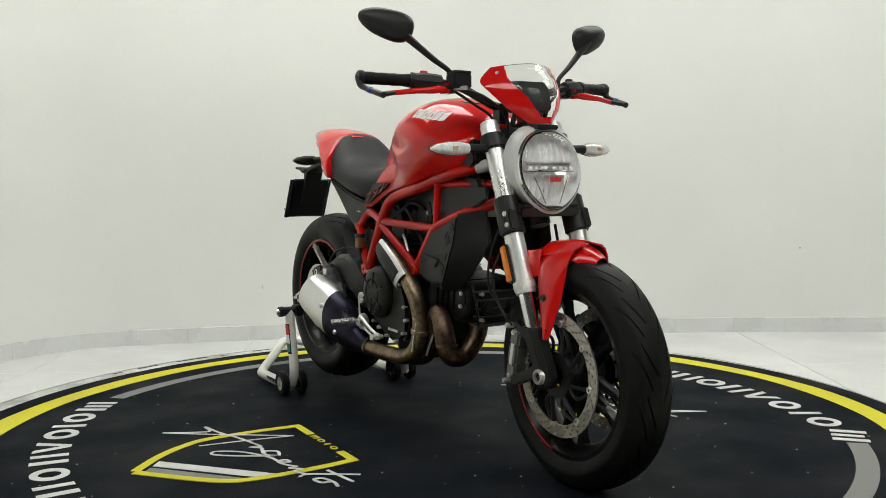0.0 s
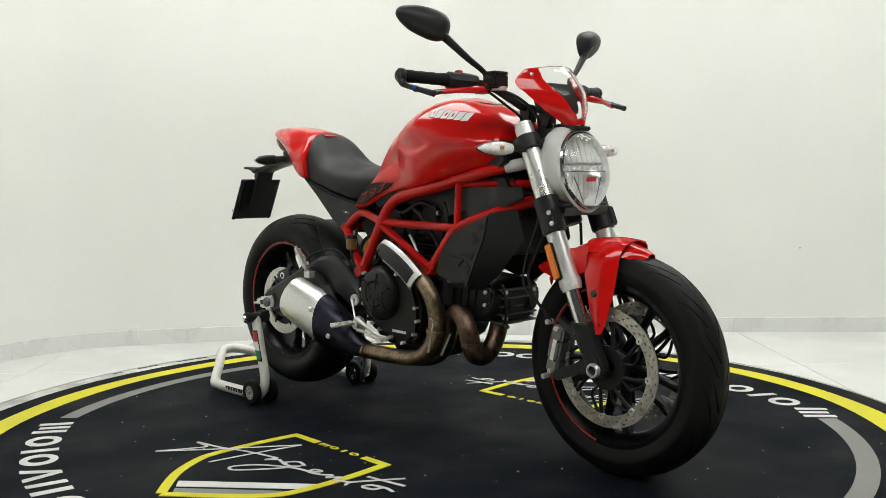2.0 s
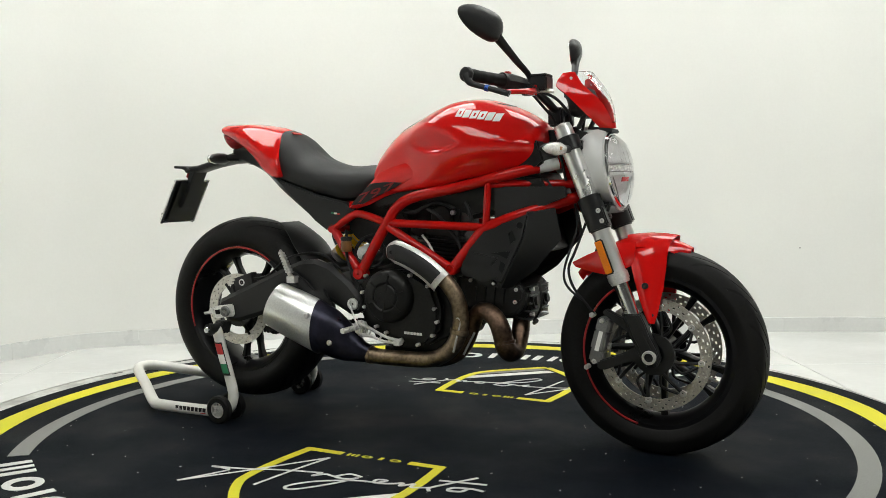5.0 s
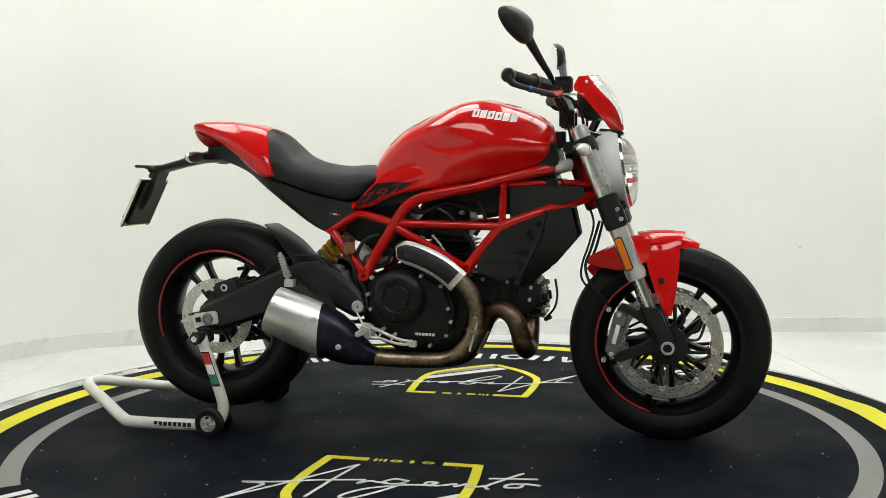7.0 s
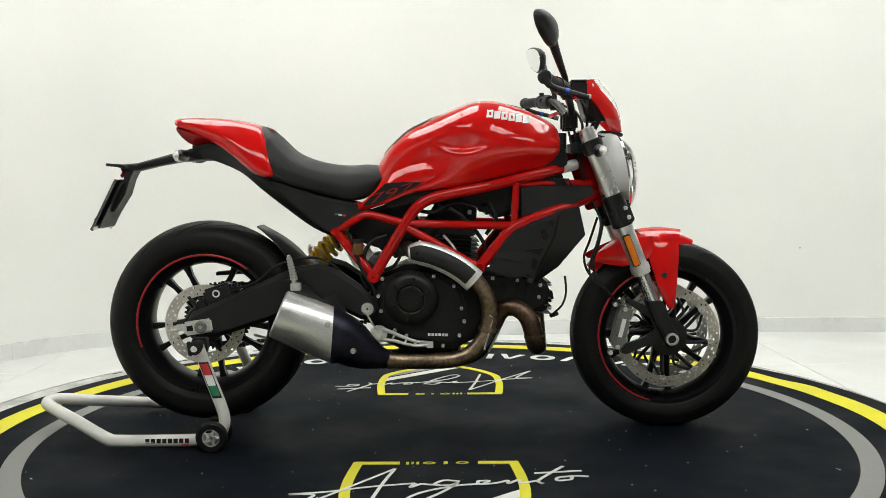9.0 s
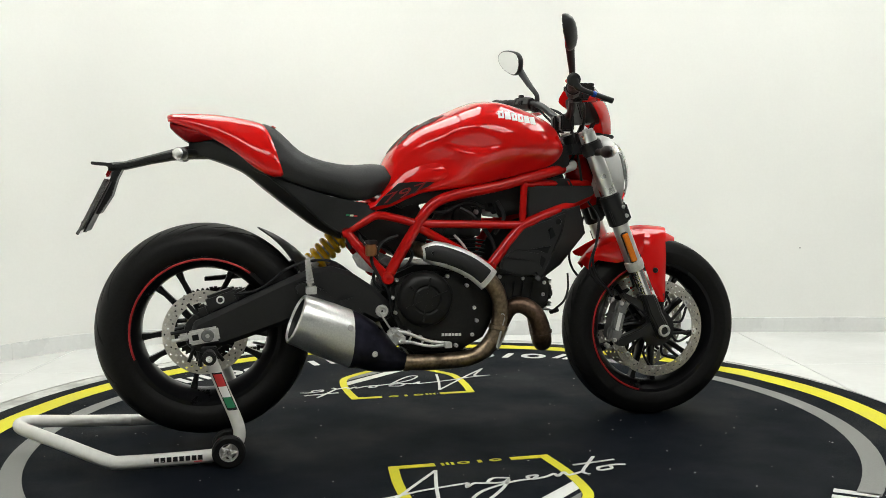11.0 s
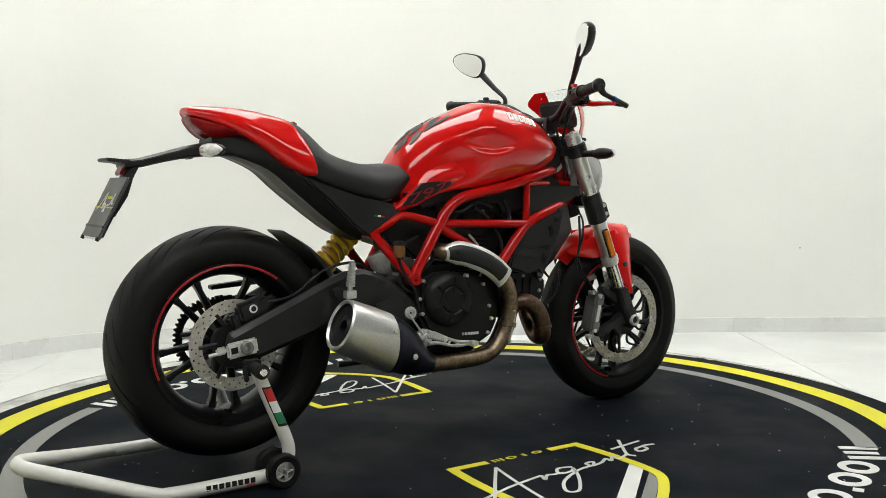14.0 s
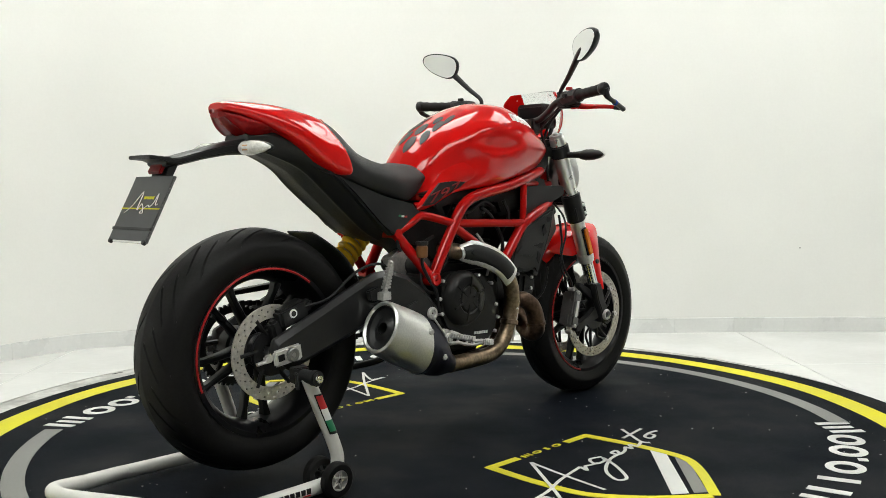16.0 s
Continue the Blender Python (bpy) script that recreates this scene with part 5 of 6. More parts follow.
def build_frame():
    r = 0.0165
    Y = -0.143

    def side(s):
        def S(*p):
            return [(x, y * s, z) for x, y, z in p]
        L = "red painted steel frame tube"
        part("frame_tube", tube(S((0.435, -0.045, 0.836), (0.385, -0.080, 0.824), (0.32, -0.118, 0.809), (0.24, -0.134, 0.791), (0.138, Y, 0.766), (0.02, Y, 0.745), (-0.045, Y, 0.727), (-0.085, Y, 0.698), (-0.115, Y, 0.655), (-0.165, Y, 0.575), (-0.211, Y, 0.498)), r, 14, 5), RED_FRAME, BIKE, L)
        part("frame_tube", tube(S((0.475, -0.055, 0.735), (0.36, -0.12, 0.697), (0.255, -0.139, 0.661), (0.212, Y, 0.640), (0.183, Y, 0.612), (0.107, Y, 0.520)), r, 14, 4), RED_FRAME, BIKE, L)
        part("frame_tube", rod(*S((-0.105, Y, 0.657), (0.212, Y, 0.646)), 0.0125, 12), RED_FRAME, BIKE, L)
        part("frame_tube", rod(*S((-0.119, Y, 0.650), (0.107, Y, 0.520)), 0.0135, 12), RED_FRAME, BIKE, L)
        part("frame_tube", rod(*S((0.222, -0.138, 0.785), (0.214, Y + 0.003, 0.646)), 0.011, 12), RED_FRAME, BIKE, L)
        part("frame_tube", rod(*S((0.222, -0.130, 0.774), (0.462, -0.055, 0.770)), 0.0125, 12), RED_FRAME, BIKE, L)
        part("frame_tube", tube(S((-0.211, Y, 0.498), (-0.265, Y + 0.01, 0.560), (-0.327, Y + 0.03, 0.636)), 0.0145, 12, 3), RED_FRAME, BIKE, L)
        part("frame_tube", tube(S((-0.327, Y + 0.03, 0.636), (-0.27, Y + 0.02, 0.667), (-0.232, Y + 0.02, 0.684), (-0.17, Y + 0.01, 0.672), (-0.112, Y, 0.655)), 0.0125, 12, 3), RED_FRAME, BIKE, L)
        part("frame_lug", lathe([(0.004, s * -0.163), (0.010, s * -0.163), (0.0165, s * -0.165), (0.0195, s * -0.161), (0.0195, s * -0.123), (0.004, s * -0.123)], 24, Matrix.Translation((-0.211, 0, 0.498))), RED_FRAME, BIKE, "red frame lug with bolt")
        part("frame_lug", lathe([(0.004, s * -0.161), (0.009, s * -0.161), (0.014, s * -0.163), (0.017, s * -0.159), (0.017, s * -0.125), (0.004, s * -0.125)], 24, Matrix.Translation((0.107, 0, 0.520))), RED_FRAME, BIKE, "red frame lug with bolt")
        part("frame_plate", tube(S((0.362, -0.0955, 0.8188), (0.41, -0.0625, 0.8300)), 0.0176, 14, 2, smooth=False), SILVER, BIKE, "silver label round the frame tube")
    side(1)
    side(-1)
    part("steering_head", rod((0.425, 0, 0.88), (0.495, 0, 0.70), 0.042, 20), RED_FRAME, BIKE, "red steering head", 0.004)
    part("frame_cross_tube", rod((0.02, -0.143, 0.745), (0.02, 0.143, 0.745), 0.014), RED_FRAME, BIKE)
    part("frame_cross_tube", rod((-0.327, -0.128, 0.636), (-0.327, 0.128, 0.636), 0.014), RED_FRAME, BIKE)


def build_engine():
    # crankcase
    case = [(-0.235, 0.375), (-0.20, 0.30), (-0.13, 0.268), (0.02, 0.262), (0.095, 0.30), (0.13, 0.36), (0.12, 0.47), (0.06, 0.53), (-0.12, 0.53), (-0.215, 0.49)]
    part("crankcase", slab(case, -0.125, 0.125), ENGINE, BIKE, "black cast engine crankcase", 0.02)
    cov = part("clutch_cover", joined(slab([(-0.200, 0.485), (-0.205, 0.40), (-0.175, 0.345), (-0.09, 0.300), (0.02, 0.285), (0.062, 0.32), (0.07, 0.40), (0.045, 0.47), (-0.02, 0.505), (-0.13, 0.512)], -0.160, -0.12)), ENGINE, BIKE, "black engine side cover", 0.012)
    part("clutch_dome", lathe([(0.001, -0.192), (0.035, -0.192), (0.040, -0.188), (0.045, -0.192), (0.062, -0.190), (0.076, -0.182), (0.083, -0.168), (0.084, -0.150)], 48, Matrix.Translation((-0.100, 0, 0.433))), ENGINE, cov, "round black clutch cover")
    for a in (20, 80, 140, 200, 260, 320):
        part("clutch_rib", box(-0.100 + 0.042 * math.cos(radians(a)), -0.190, 0.433 + 0.042 * math.sin(radians(a)), 0.05, 0.008, 0.006, ry=-a), ENGINE, cov, bevel=0.001)
    part("cover_mark", joined(*[box(-0.046 + k * 0.0105, -0.1615, 0.322 - k * 0.0004, 0.008, 0.002, 0.008) for k in range(6)]), WHITE_MARK, cov, "small white block marking")
    for x, z in ((-0.185, 0.492), (-0.190, 0.395), (-0.15, 0.335), (0.045, 0.318), (0.052, 0.40), (0.03, 0.468), (-0.03, 0.498), (-0.12, 0.505), (-0.065, 0.298), (-0.198, 0.44), (0.060, 0.36), (-0.005, 0.287), (-0.115, 0.318)):
        part("cover_bolt", lathe([(0.001, -0.167), (0.0045, -0.167), (0.0058, -0.165), (0.0058, -0.15)], 12, Matrix.Translation((x, 0, z))), ALLOY, cov)
    part("sump", slab([(-0.15, 0.275), (0.06, 0.27), (0.03, 0.225), (-0.11, 0.225)], -0.09, 0.09), ENGINE, BIKE, "", 0.012)
    part("left_engine_cover", slab([(-0.20, 0.48), (-0.20, 0.36), (-0.10, 0.29), (0.03, 0.28), (0.08, 0.36), (0.05, 0.47)], 0.12, 0.165), ENGINE, BIKE, "black left engine cover", 0.014)
    # finned cylinders: one lying forward, one upright
    def cylinder(base, lean, length, name):
        m = Matrix.Translation(base) @ Matrix.Rotation(radians(lean), 4, "Y")
        core = part(name, moved(joined(box(0, 0, length / 2, 0.105, 0.125, length), box(0, 0, length + 0.045, 0.125, 0.150, 0.09), lathe([(0.001, -0.085), (0.036, -0.085), (0.042, -0.078), (0.042, 0.078), (0.036, 0.085), (0.001, 0.085)], 24, Matrix.Translation((0.0, 0, length + 0.06)))), m), ENGINE, BIKE, "black engine cylinder with cooling fins", 0.008)
        fin = solid("cooling_fin", box(0, 0, 0, 0.150, 0.180, 0.0032), ENGINE, 0.001, segs=1)
        for k in range(7):
            part("cooling_fin", fin, ENGINE_GREY, core, m=m @ Matrix.Translation((0, 0, 0.012 + k * (length - 0.012) / 7)))
        for s in (-1, 1):
            part("head_bolt", moved(lathe([(0.001, s * 0.092), (0.006, s * 0.092), (0.008, s * 0.088), (0.008, s * 0.07)], 10, Matrix.Translation((0.04, 0, length + 0.075))), m), ALLOY, core)
        return m
    cylinder((0.085, 0, 0.415), 84, 0.10, "front_cylinder")
    cylinder((0.030, 0, 0.515), 4, 0.10, "upright_cylinder")
    part("cam_cover", joined(lathe([(0.001, -0.105), (0.05, -0.105), (0.058, -0.098), (0.058, 0.098), (0.05, 0.105), (0.001, 0.105)], 32, Matrix.Translation((0.265, 0, 0.435)))), ENGINE, BIKE, "black round cam belt cover", 0.003)
    part("front_head_cap", joined(slab([(0.28, 0.480), (0.322, 0.470), (0.332, 0.425), (0.318, 0.372), (0.28, 0.352)], -0.072, 0.072), rod((0.318, -0.045, 0.42), (0.342, -0.045, 0.424), 0.022, 18), rod((0.318, 0.045, 0.42), (0.342, 0.045, 0.424), 0.022, 18)), ENGINE, BIKE, "black cylinder head cover", 0.008)
    head = bpy.data.objects["front_head_cap"]
    for k in range(5):
        part("head_rib", box(0.306, 0, 0.372 + k * 0.024, 0.052, 0.158, 0.0045, ry=6), ENGINE_GREY, head, bevel=0.001)
    for y in (-0.062, 0.062):
        for z in (0.385, 0.46):
            part("head_bolt", rod((0.322, y, z), (0.336, y, z), 0.006, 8), ALLOY, head)
    part("front_head_block", slab([(0.105, 0.505), (0.235, 0.495), (0.300, 0.485), (0.326, 0.462), (0.322, 0.425), (0.290, 0.408), (0.200, 0.405), (0.115, 0.400)], -0.108, 0.108), ENGINE, BIKE, "black ribbed front cylinder head", 0.012)
    for x, z in ((0.150, 0.485), (0.225, 0.478), (0.296, 0.462), (0.292, 0.425)):
        both("head_block_bolt", lathe([(0.001, -0.114), (0.005, -0.114), (0.0062, -0.111), (0.0062, -0.10)], 10, Matrix.Translation((x, 0, z))), ALLOY, BIKE)
    for k in range(4):
        both("head_block_rib", box(0.165 + k * 0.030, -0.110, 0.440, 0.006, 0.008, 0.055, ry=8), ENGINE, BIKE, bevel=0.001)
    # dark mass inside the frame: airbox, battery box and throttle bodies
    part("airbox", slab([(-0.13, 0.745), (-0.02, 0.755), (0.10, 0.780), (0.30, 0.81), (0.38, 0.80), (0.42, 0.73), (0.33, 0.70), (0.14, 0.665), (0.12, 0.70), (-0.06, 0.715)], -0.105, 0.105), ENGINE, BIKE, "black airbox under the tank", 0.015)
    part("frame_panel", slab([(0.236, 0.765), (0.452, 0.764), (0.458, 0.735), (0.405, 0.715), (0.300, 0.680), (0.236, 0.664)], -0.128, -0.118), BLACK, BIKE, "flat black panel inside the frame", 0.003)
    part("frame_panel", slab([(0.236, 0.765), (0.452, 0.764), (0.458, 0.735), (0.405, 0.715), (0.300, 0.680), (0.236, 0.664)], 0.118, 0.128), BLACK, BIKE, "flat black panel inside the frame", 0.003)
    part("tank_base", slab([(-0.215, 0.745), (-0.16, 0.700), (-0.05, 0.725), (0.10, 0.752), (0.25, 0.785), (0.36, 0.815), (0.385, 0.835), (0.365, 0.90), (0.30, 0.86), (0.10, 0.80), (-0.06, 0.785), (-0.15, 0.77)], -0.118, 0.118), ENGINE, BIKE, "black tray under the tank", 0.006)
    part("battery_box", slab([(-0.300, 0.640), (-0.250, 0.690), (-0.110, 0.735), (-0.060, 0.640), (-0.090, 0.560), (-0.160, 0.545), (-0.200, 0.580), (-0.260, 0.600)], -0.085, 0.085), ENGINE, BIKE, "black battery box behind the engine", 0.01)
    part("starter_motor", rod((-0.205, -0.11, 0.535), (-0.205, 0.06, 0.535), 0.026, 20), ENGINE_GREY, BIKE, "grey alloy starter motor", 0.004)
    part("shock_link", slab([(-0.30, 0.56), (-0.24, 0.585), (-0.20, 0.54), (-0.23, 0.50), (-0.28, 0.52)], -0.05, -0.02), ALLOY, BIKE, "bare alloy linkage", 0.004)
    for pts in ([(-0.235, -0.13, 0.535), (-0.25, -0.135, 0.50), (-0.235, -0.14, 0.47), (-0.20, -0.14, 0.455)], [(-0.29, -0.10, 0.63), (-0.27, -0.12, 0.59), (-0.24, -0.125, 0.555), (-0.235, -0.12, 0.51)], [(-0.16, -0.12, 0.60), (-0.13, -0.13, 0.57), (-0.15, -0.13, 0.53), (-0.19, -0.13, 0.515)], [(-0.30, -0.115, 0.66), (-0.325, -0.12, 0.62), (-0.315, -0.12, 0.585)], [(-0.06, -0.125, 0.60), (-0.075, -0.135, 0.635), (-0.05, -0.13, 0.67)]):
        part("hose", tube(pts, 0.0048, 8, 5), CABLE, BIKE, "black rubber hose")
    part("clutch_cable_tube", tube([(0.0, -0.13, 0.62), (0.03, -0.135, 0.585), (0.05, -0.14, 0.54), (0.03, -0.145, 0.49)], 0.004, 8, 5), ALLOY, BIKE)
    part("throttle_body", joined(rod((-0.05, -0.06, 0.62), (0.0, -0.06, 0.70), 0.028, 18), rod((-0.05, 0.05, 0.62), (0.0, 0.05, 0.70), 0.028, 18), box(-0.05, 0, 0.64, 0.07, 0.12, 0.05)), ENGINE, BIKE, "", 0.003)
    for pts in ([(-0.09, -0.11, 0.70), (-0.03, -0.125, 0.69), (0.04, -0.12, 0.72), (0.10, -0.11, 0.70)], [(0.13, -0.12, 0.62), (0.16, -0.125, 0.67), (0.14, -0.12, 0.72)], [(0.02, -0.13, 0.70), (0.06, -0.135, 0.675), (0.12, -0.13, 0.60), (0.13, -0.12, 0.54)], [(-0.20, -0.12, 0.52), (-0.24, -0.13, 0.55), (-0.22, -0.12, 0.60), (-0.17, -0.11, 0.62)]):
        part("hose", tube(pts, 0.006, 8, 5), CABLE, BIKE, "black rubber hose")
    # side shrouds
    for s in (1, -1):
        def S(geo):
            return geo if s == 1 else mirrored(geo)
        outline = [(0.164, 0.586), (0.212, 0.640), (0.300, 0.668), (0.356, 0.690), (0.337, 0.616), (0.300, 0.540), (0.268, 0.472), (0.252, 0.494), (0.205, 0.486), (0.135, 0.510), (0.148, 0.556)]
        sh = part("side_shroud", S(slab(outline, -0.158, -0.130)), BLACK, BIKE, "matt black side shroud", 0.006)
        ridge = [(0.354, 0.690), (0.336, 0.616), (0.300, 0.540), (0.266, 0.470)]
        nose = [(0.417, 0.704), (0.436, 0.614), (0.352, 0.516), (0.277, 0.466)]
        grid = [[(a[0] + (b[0] - a[0]) * q, -0.1575 + 0.050 * q, a[1] + (b[1] - a[1]) * q) for q in (0, 0.5, 1)] for a, b in zip(ridge, nose)]
        part("shroud_nose", S(sheet(grid, 0.020)), BLACK, sh, "angled front facet of the shroud", 0.002)
        # raised rear rib; slots and fixing holes are uncut, their shade drawn as black pieces
        part("shroud_rib", S(slab([(0.150, 0.548), (0.180, 0.575), (0.262, 0.560), (0.240, 0.535)], -0.163, -0.155)), BLACK, sh, "", 0.003)
        part("shroud_slot", S(slab([(0.236, 0.572), (0.300, 0.580), (0.288, 0.557), (0.262, 0.568)], -0.1595, -0.150)), BLACK_GLOSS, sh, "gloss black piece drawn as a shaded opening in the shroud")
        part("shroud_slot", S(slab([(0.292, 0.630), (0.304, 0.640), (0.316, 0.612), (0.298, 0.600)], -0.1595, -0.150)), BLACK_GLOSS, sh, "gloss black piece drawn as a shaded opening in the shroud")
        part("shroud_slot", S(slab([(0.268, 0.552), (0.284, 0.540), (0.272, 0.512), (0.262, 0.526)], -0.1595, -0.150)), BLACK_GLOSS, sh, "gloss black piece drawn as a shaded opening in the shroud")
        part("shroud_plug", S(lathe([(0.001, -0.1595), (0.009, -0.1595), (0.010, -0.158), (0.010, -0.15)], 16, Matrix.Translation((0.326, 0, 0.654)))), BLACK_GLOSS, sh)
    part("oil_cooler", box(0.362, 0, 0.625, 0.030, 0.19, 0.11, ry=-18), BLACK_SATIN, BIKE, "black oil cooler", 0.004)


def build_exhaust():
    Y = -0.150
    part("rear_header", tube([(-0.11, -0.06, 0.58), (-0.10, -0.11, 0.575), (-0.055, -0.150, 0.562), (0.0, -0.166, 0.545), (0.06, -0.170, 0.515), (0.105, -0.168, 0.475), (0.132, -0.160, 0.425), (0.136, -0.152, 0.365), (0.118, -0.148, 0.305), (0.080, -0.148, 0.262), (0.030, -0.150, 0.243), (-0.05, -0.155, 0.240), (-0.13, -0.165, 0.243), (-0.190, -0.172, 0.250)], 0.0245, 18, 5), PIPE, BIKE, "heat-tanned steel header pipe")
    hump = [(0.285, -0.030, 0.430), (0.288, -0.048, 0.345), (0.288, -0.085, 0.290), (0.284, -0.120, 0.278), (0.276, -0.143, 0.294), (0.267, -0.148, 0.335), (0.248, -0.145, 0.375), (0.214, -0.134, 0.397), (0.178, -0.122, 0.388), (0.155, -0.112, 0.345), (0.132, -0.107, 0.295), (0.098, -0.109, 0.256), (0.04, -0.115, 0.238), (-0.03, -0.12, 0.235)]
    part("front_header", tube(hump, [0.026, 0.027, 0.028, 0.0295, 0.0295, 0.029, 0.0275, 0.0265, 0.0255, 0.0245, 0.0245, 0.0245, 0.0245, 0.0245], 18, 5), PIPE_DARK, BIKE, "scorched brown front header pipe")
    part("header_band", lathe([(0.0305, -0.005), (0.0325, -0.004), (0.0325, 0.004), (0.0305, 0.005)], 24, Matrix.Translation((0.274, -0.1455, 0.312)) @ Matrix.Rotation(radians(-8), 4, "Y") @ Matrix.Rotation(radians(90), 4, "X")), PIPE_DARK, BIKE)
    part("pipe_collar", lathe([(0.0255, -0.008), (0.0285, -0.006), (0.0285, 0.006), (0.0255, 0.008)], 24, Matrix.Translation((0.130, -0.1505, 0.335)) @ Matrix.Rotation(radians(12), 4, "Y") @ Matrix.Rotation(radians(90), 4, "X")), PIPE, BIKE)
    part("pipe_collar", lathe([(0.0255, -0.006), (0.028, -0.006), (0.028, 0.006), (0.0255, 0.006)], 24, Matrix.Translation((-0.165, -0.169, 0.247)) @ Matrix.Rotation(radians(90), 4, "Z")), PIPE, BIKE)
    part("pipe_spring", joined(rod((0.145, -0.172, 0.37), (0.120, -0.172, 0.275), 0.0035, 6), rod((0.17, -0.128, 0.33), (0.135, -0.132, 0.262), 0.0035, 6), tube([(0.145, -0.172, 0.37), (0.138, -0.178, 0.38), (0.130, -0.172, 0.375)], 0.0025, 6, 3)), ALLOY, BIKE, "retaining springs on the headers")
    # heat shield over the rear header
    path = spline([(-0.104, -0.148, 0.568), (-0.06, -0.168, 0.568), (0.0, -0.182, 0.548), (0.050, -0.186, 0.520), (0.092, -0.184, 0.484)], 5)

    def strip(w, out, lift):
        g = []
        for i, p in enumerate(path):
            d = path[min(i + 1, len(path) - 1)] - path[max(i - 1, 0)]
            d = d / np.linalg.norm(d)
            up = np.array((-d[2], 0, d[0]))
            up = up / np.linalg.norm(up)
            u = i / (len(path) - 1)
            ww = w * (0.55 + 0.45 * min(1, u * 5))
            g.append([tuple(p + up * (ww * math.sin(a)) + np.array((0, -out * math.cos(a) - lift, 0))) for a in np.linspace(-1.45, 1.45, 11)])
        return g
    hs = part("heat_shield", sheet(strip(0.034, 0.015, 0.003), -0.003), FORGED, BIKE, "silver-edged black heat shield on the header")
    g = strip(0.0262, 0.0160, 0.0065)
    part("shield_inlay", sheet(g[1:-2], -0.003), BLACK, hs, "black heat shield inlay")
    for x, z, y in ((-0.078, 0.570, -0.187), (0.078, 0.503, -0.209)):
        part("shield_bolt", lathe([(0.001, y), (0.006, y), (0.006, y + 0.02)], 10, Matrix.Translation((x, 0, z))), BLACK_GLOSS, hs)
    # silencer: oval can, dark link pipe
    axis0, axis1 = np.array((-0.489, -0.221, 0.400)), np.array((-0.285, -0.196, 0.310))
    d = (axis1 - axis0) / np.linalg.norm(axis1 - axis0)
    side_ = np.cross(d, (0, 0, 1))
    side_ /= np.linalg.norm(side_)
    up = np.cross(side_, d)

    def oval_ring(t, a, b, tilt=0.0, n=36):
        c = axis0 + d * t
        out = []
        for k in range(n):
            q = 2 * math.pi * k / n
            p = c + side_ * a * math.cos(q) + up * b * math.sin(q)
            out.append(tuple(p + d * tilt * math.sin(q)))
        return out
    L = np.linalg.norm(axis1 - axis0)
    muf = part("silencer", loft([oval_ring(0.004, 0.047, 0.061), oval_ring(-0.002, 0.052, 0.066), oval_ring(0.002, 0.058, 0.072), oval_ring(0.014, 0.060, 0.074), oval_ring(L * 0.40, 0.062, 0.079), oval_ring(L * 0.77, 0.062, 0.080, -0.027)], caps=False), MUFFLER, BIKE, "brushed steel oval silencer")
    part("end_cap", loft([oval_ring(0.004, 0.047, 0.061), oval_ring(0.014, 0.044, 0.058), oval_ring(0.020, 0.030, 0.042), oval_ring(0.014, 0.017, 0.019), oval_ring(0.012, 0.015, 0.016), oval_ring(0.06, 0.014, 0.015)], caps=False), BLACK, muf, "black silencer end cap with outlet")
    part("link_pipe", loft([oval_ring(L * 0.755, 0.0630, 0.0812, -0.027), oval_ring(L * 0.80, 0.0625, 0.080, -0.024), oval_ring(L * 0.88, 0.060, 0.077, -0.012), oval_ring(L * 0.95, 0.057, 0.073), [tuple(np.array(p) + np.array((0, 0.002, -0.006))) for p in oval_ring(L * 1.12, 0.052, 0.065)], [tuple(np.array(p) + np.array((0, 0.005, -0.014))) for p in oval_ring(L * 1.28, 0.043, 0.050)], [tuple(np.array(p) + np.array((0.004, 0.010, -0.018))) for p in oval_ring(L * 1.42, 0.032, 0.034)], [tuple(np.array(p) + np.array((0.01, 0.016, -0.016))) for p in oval_ring(L * 1.52, 0.028, 0.028)]]), HEAT, muf, "dark heat-blued link pipe")
    for x, z, y in ((-0.338, 0.372, -0.268), (-0.268, 0.290, -0.250)):
        part("silencer_bolt", lathe([(0.001, y), (0.007, y), (0.009, y + 0.003), (0.009, y + 0.02)], 12, Matrix.Translation((x, 0, z))), ALLOY, muf)
    part("silencer_bracket", slab([(-0.36, 0.44), (-0.34, 0.40), (-0.30, 0.37), (-0.29, 0.40), (-0.32, 0.45)], -0.195, -0.185), BLACK_SATIN, BIKE, "", 0.002)


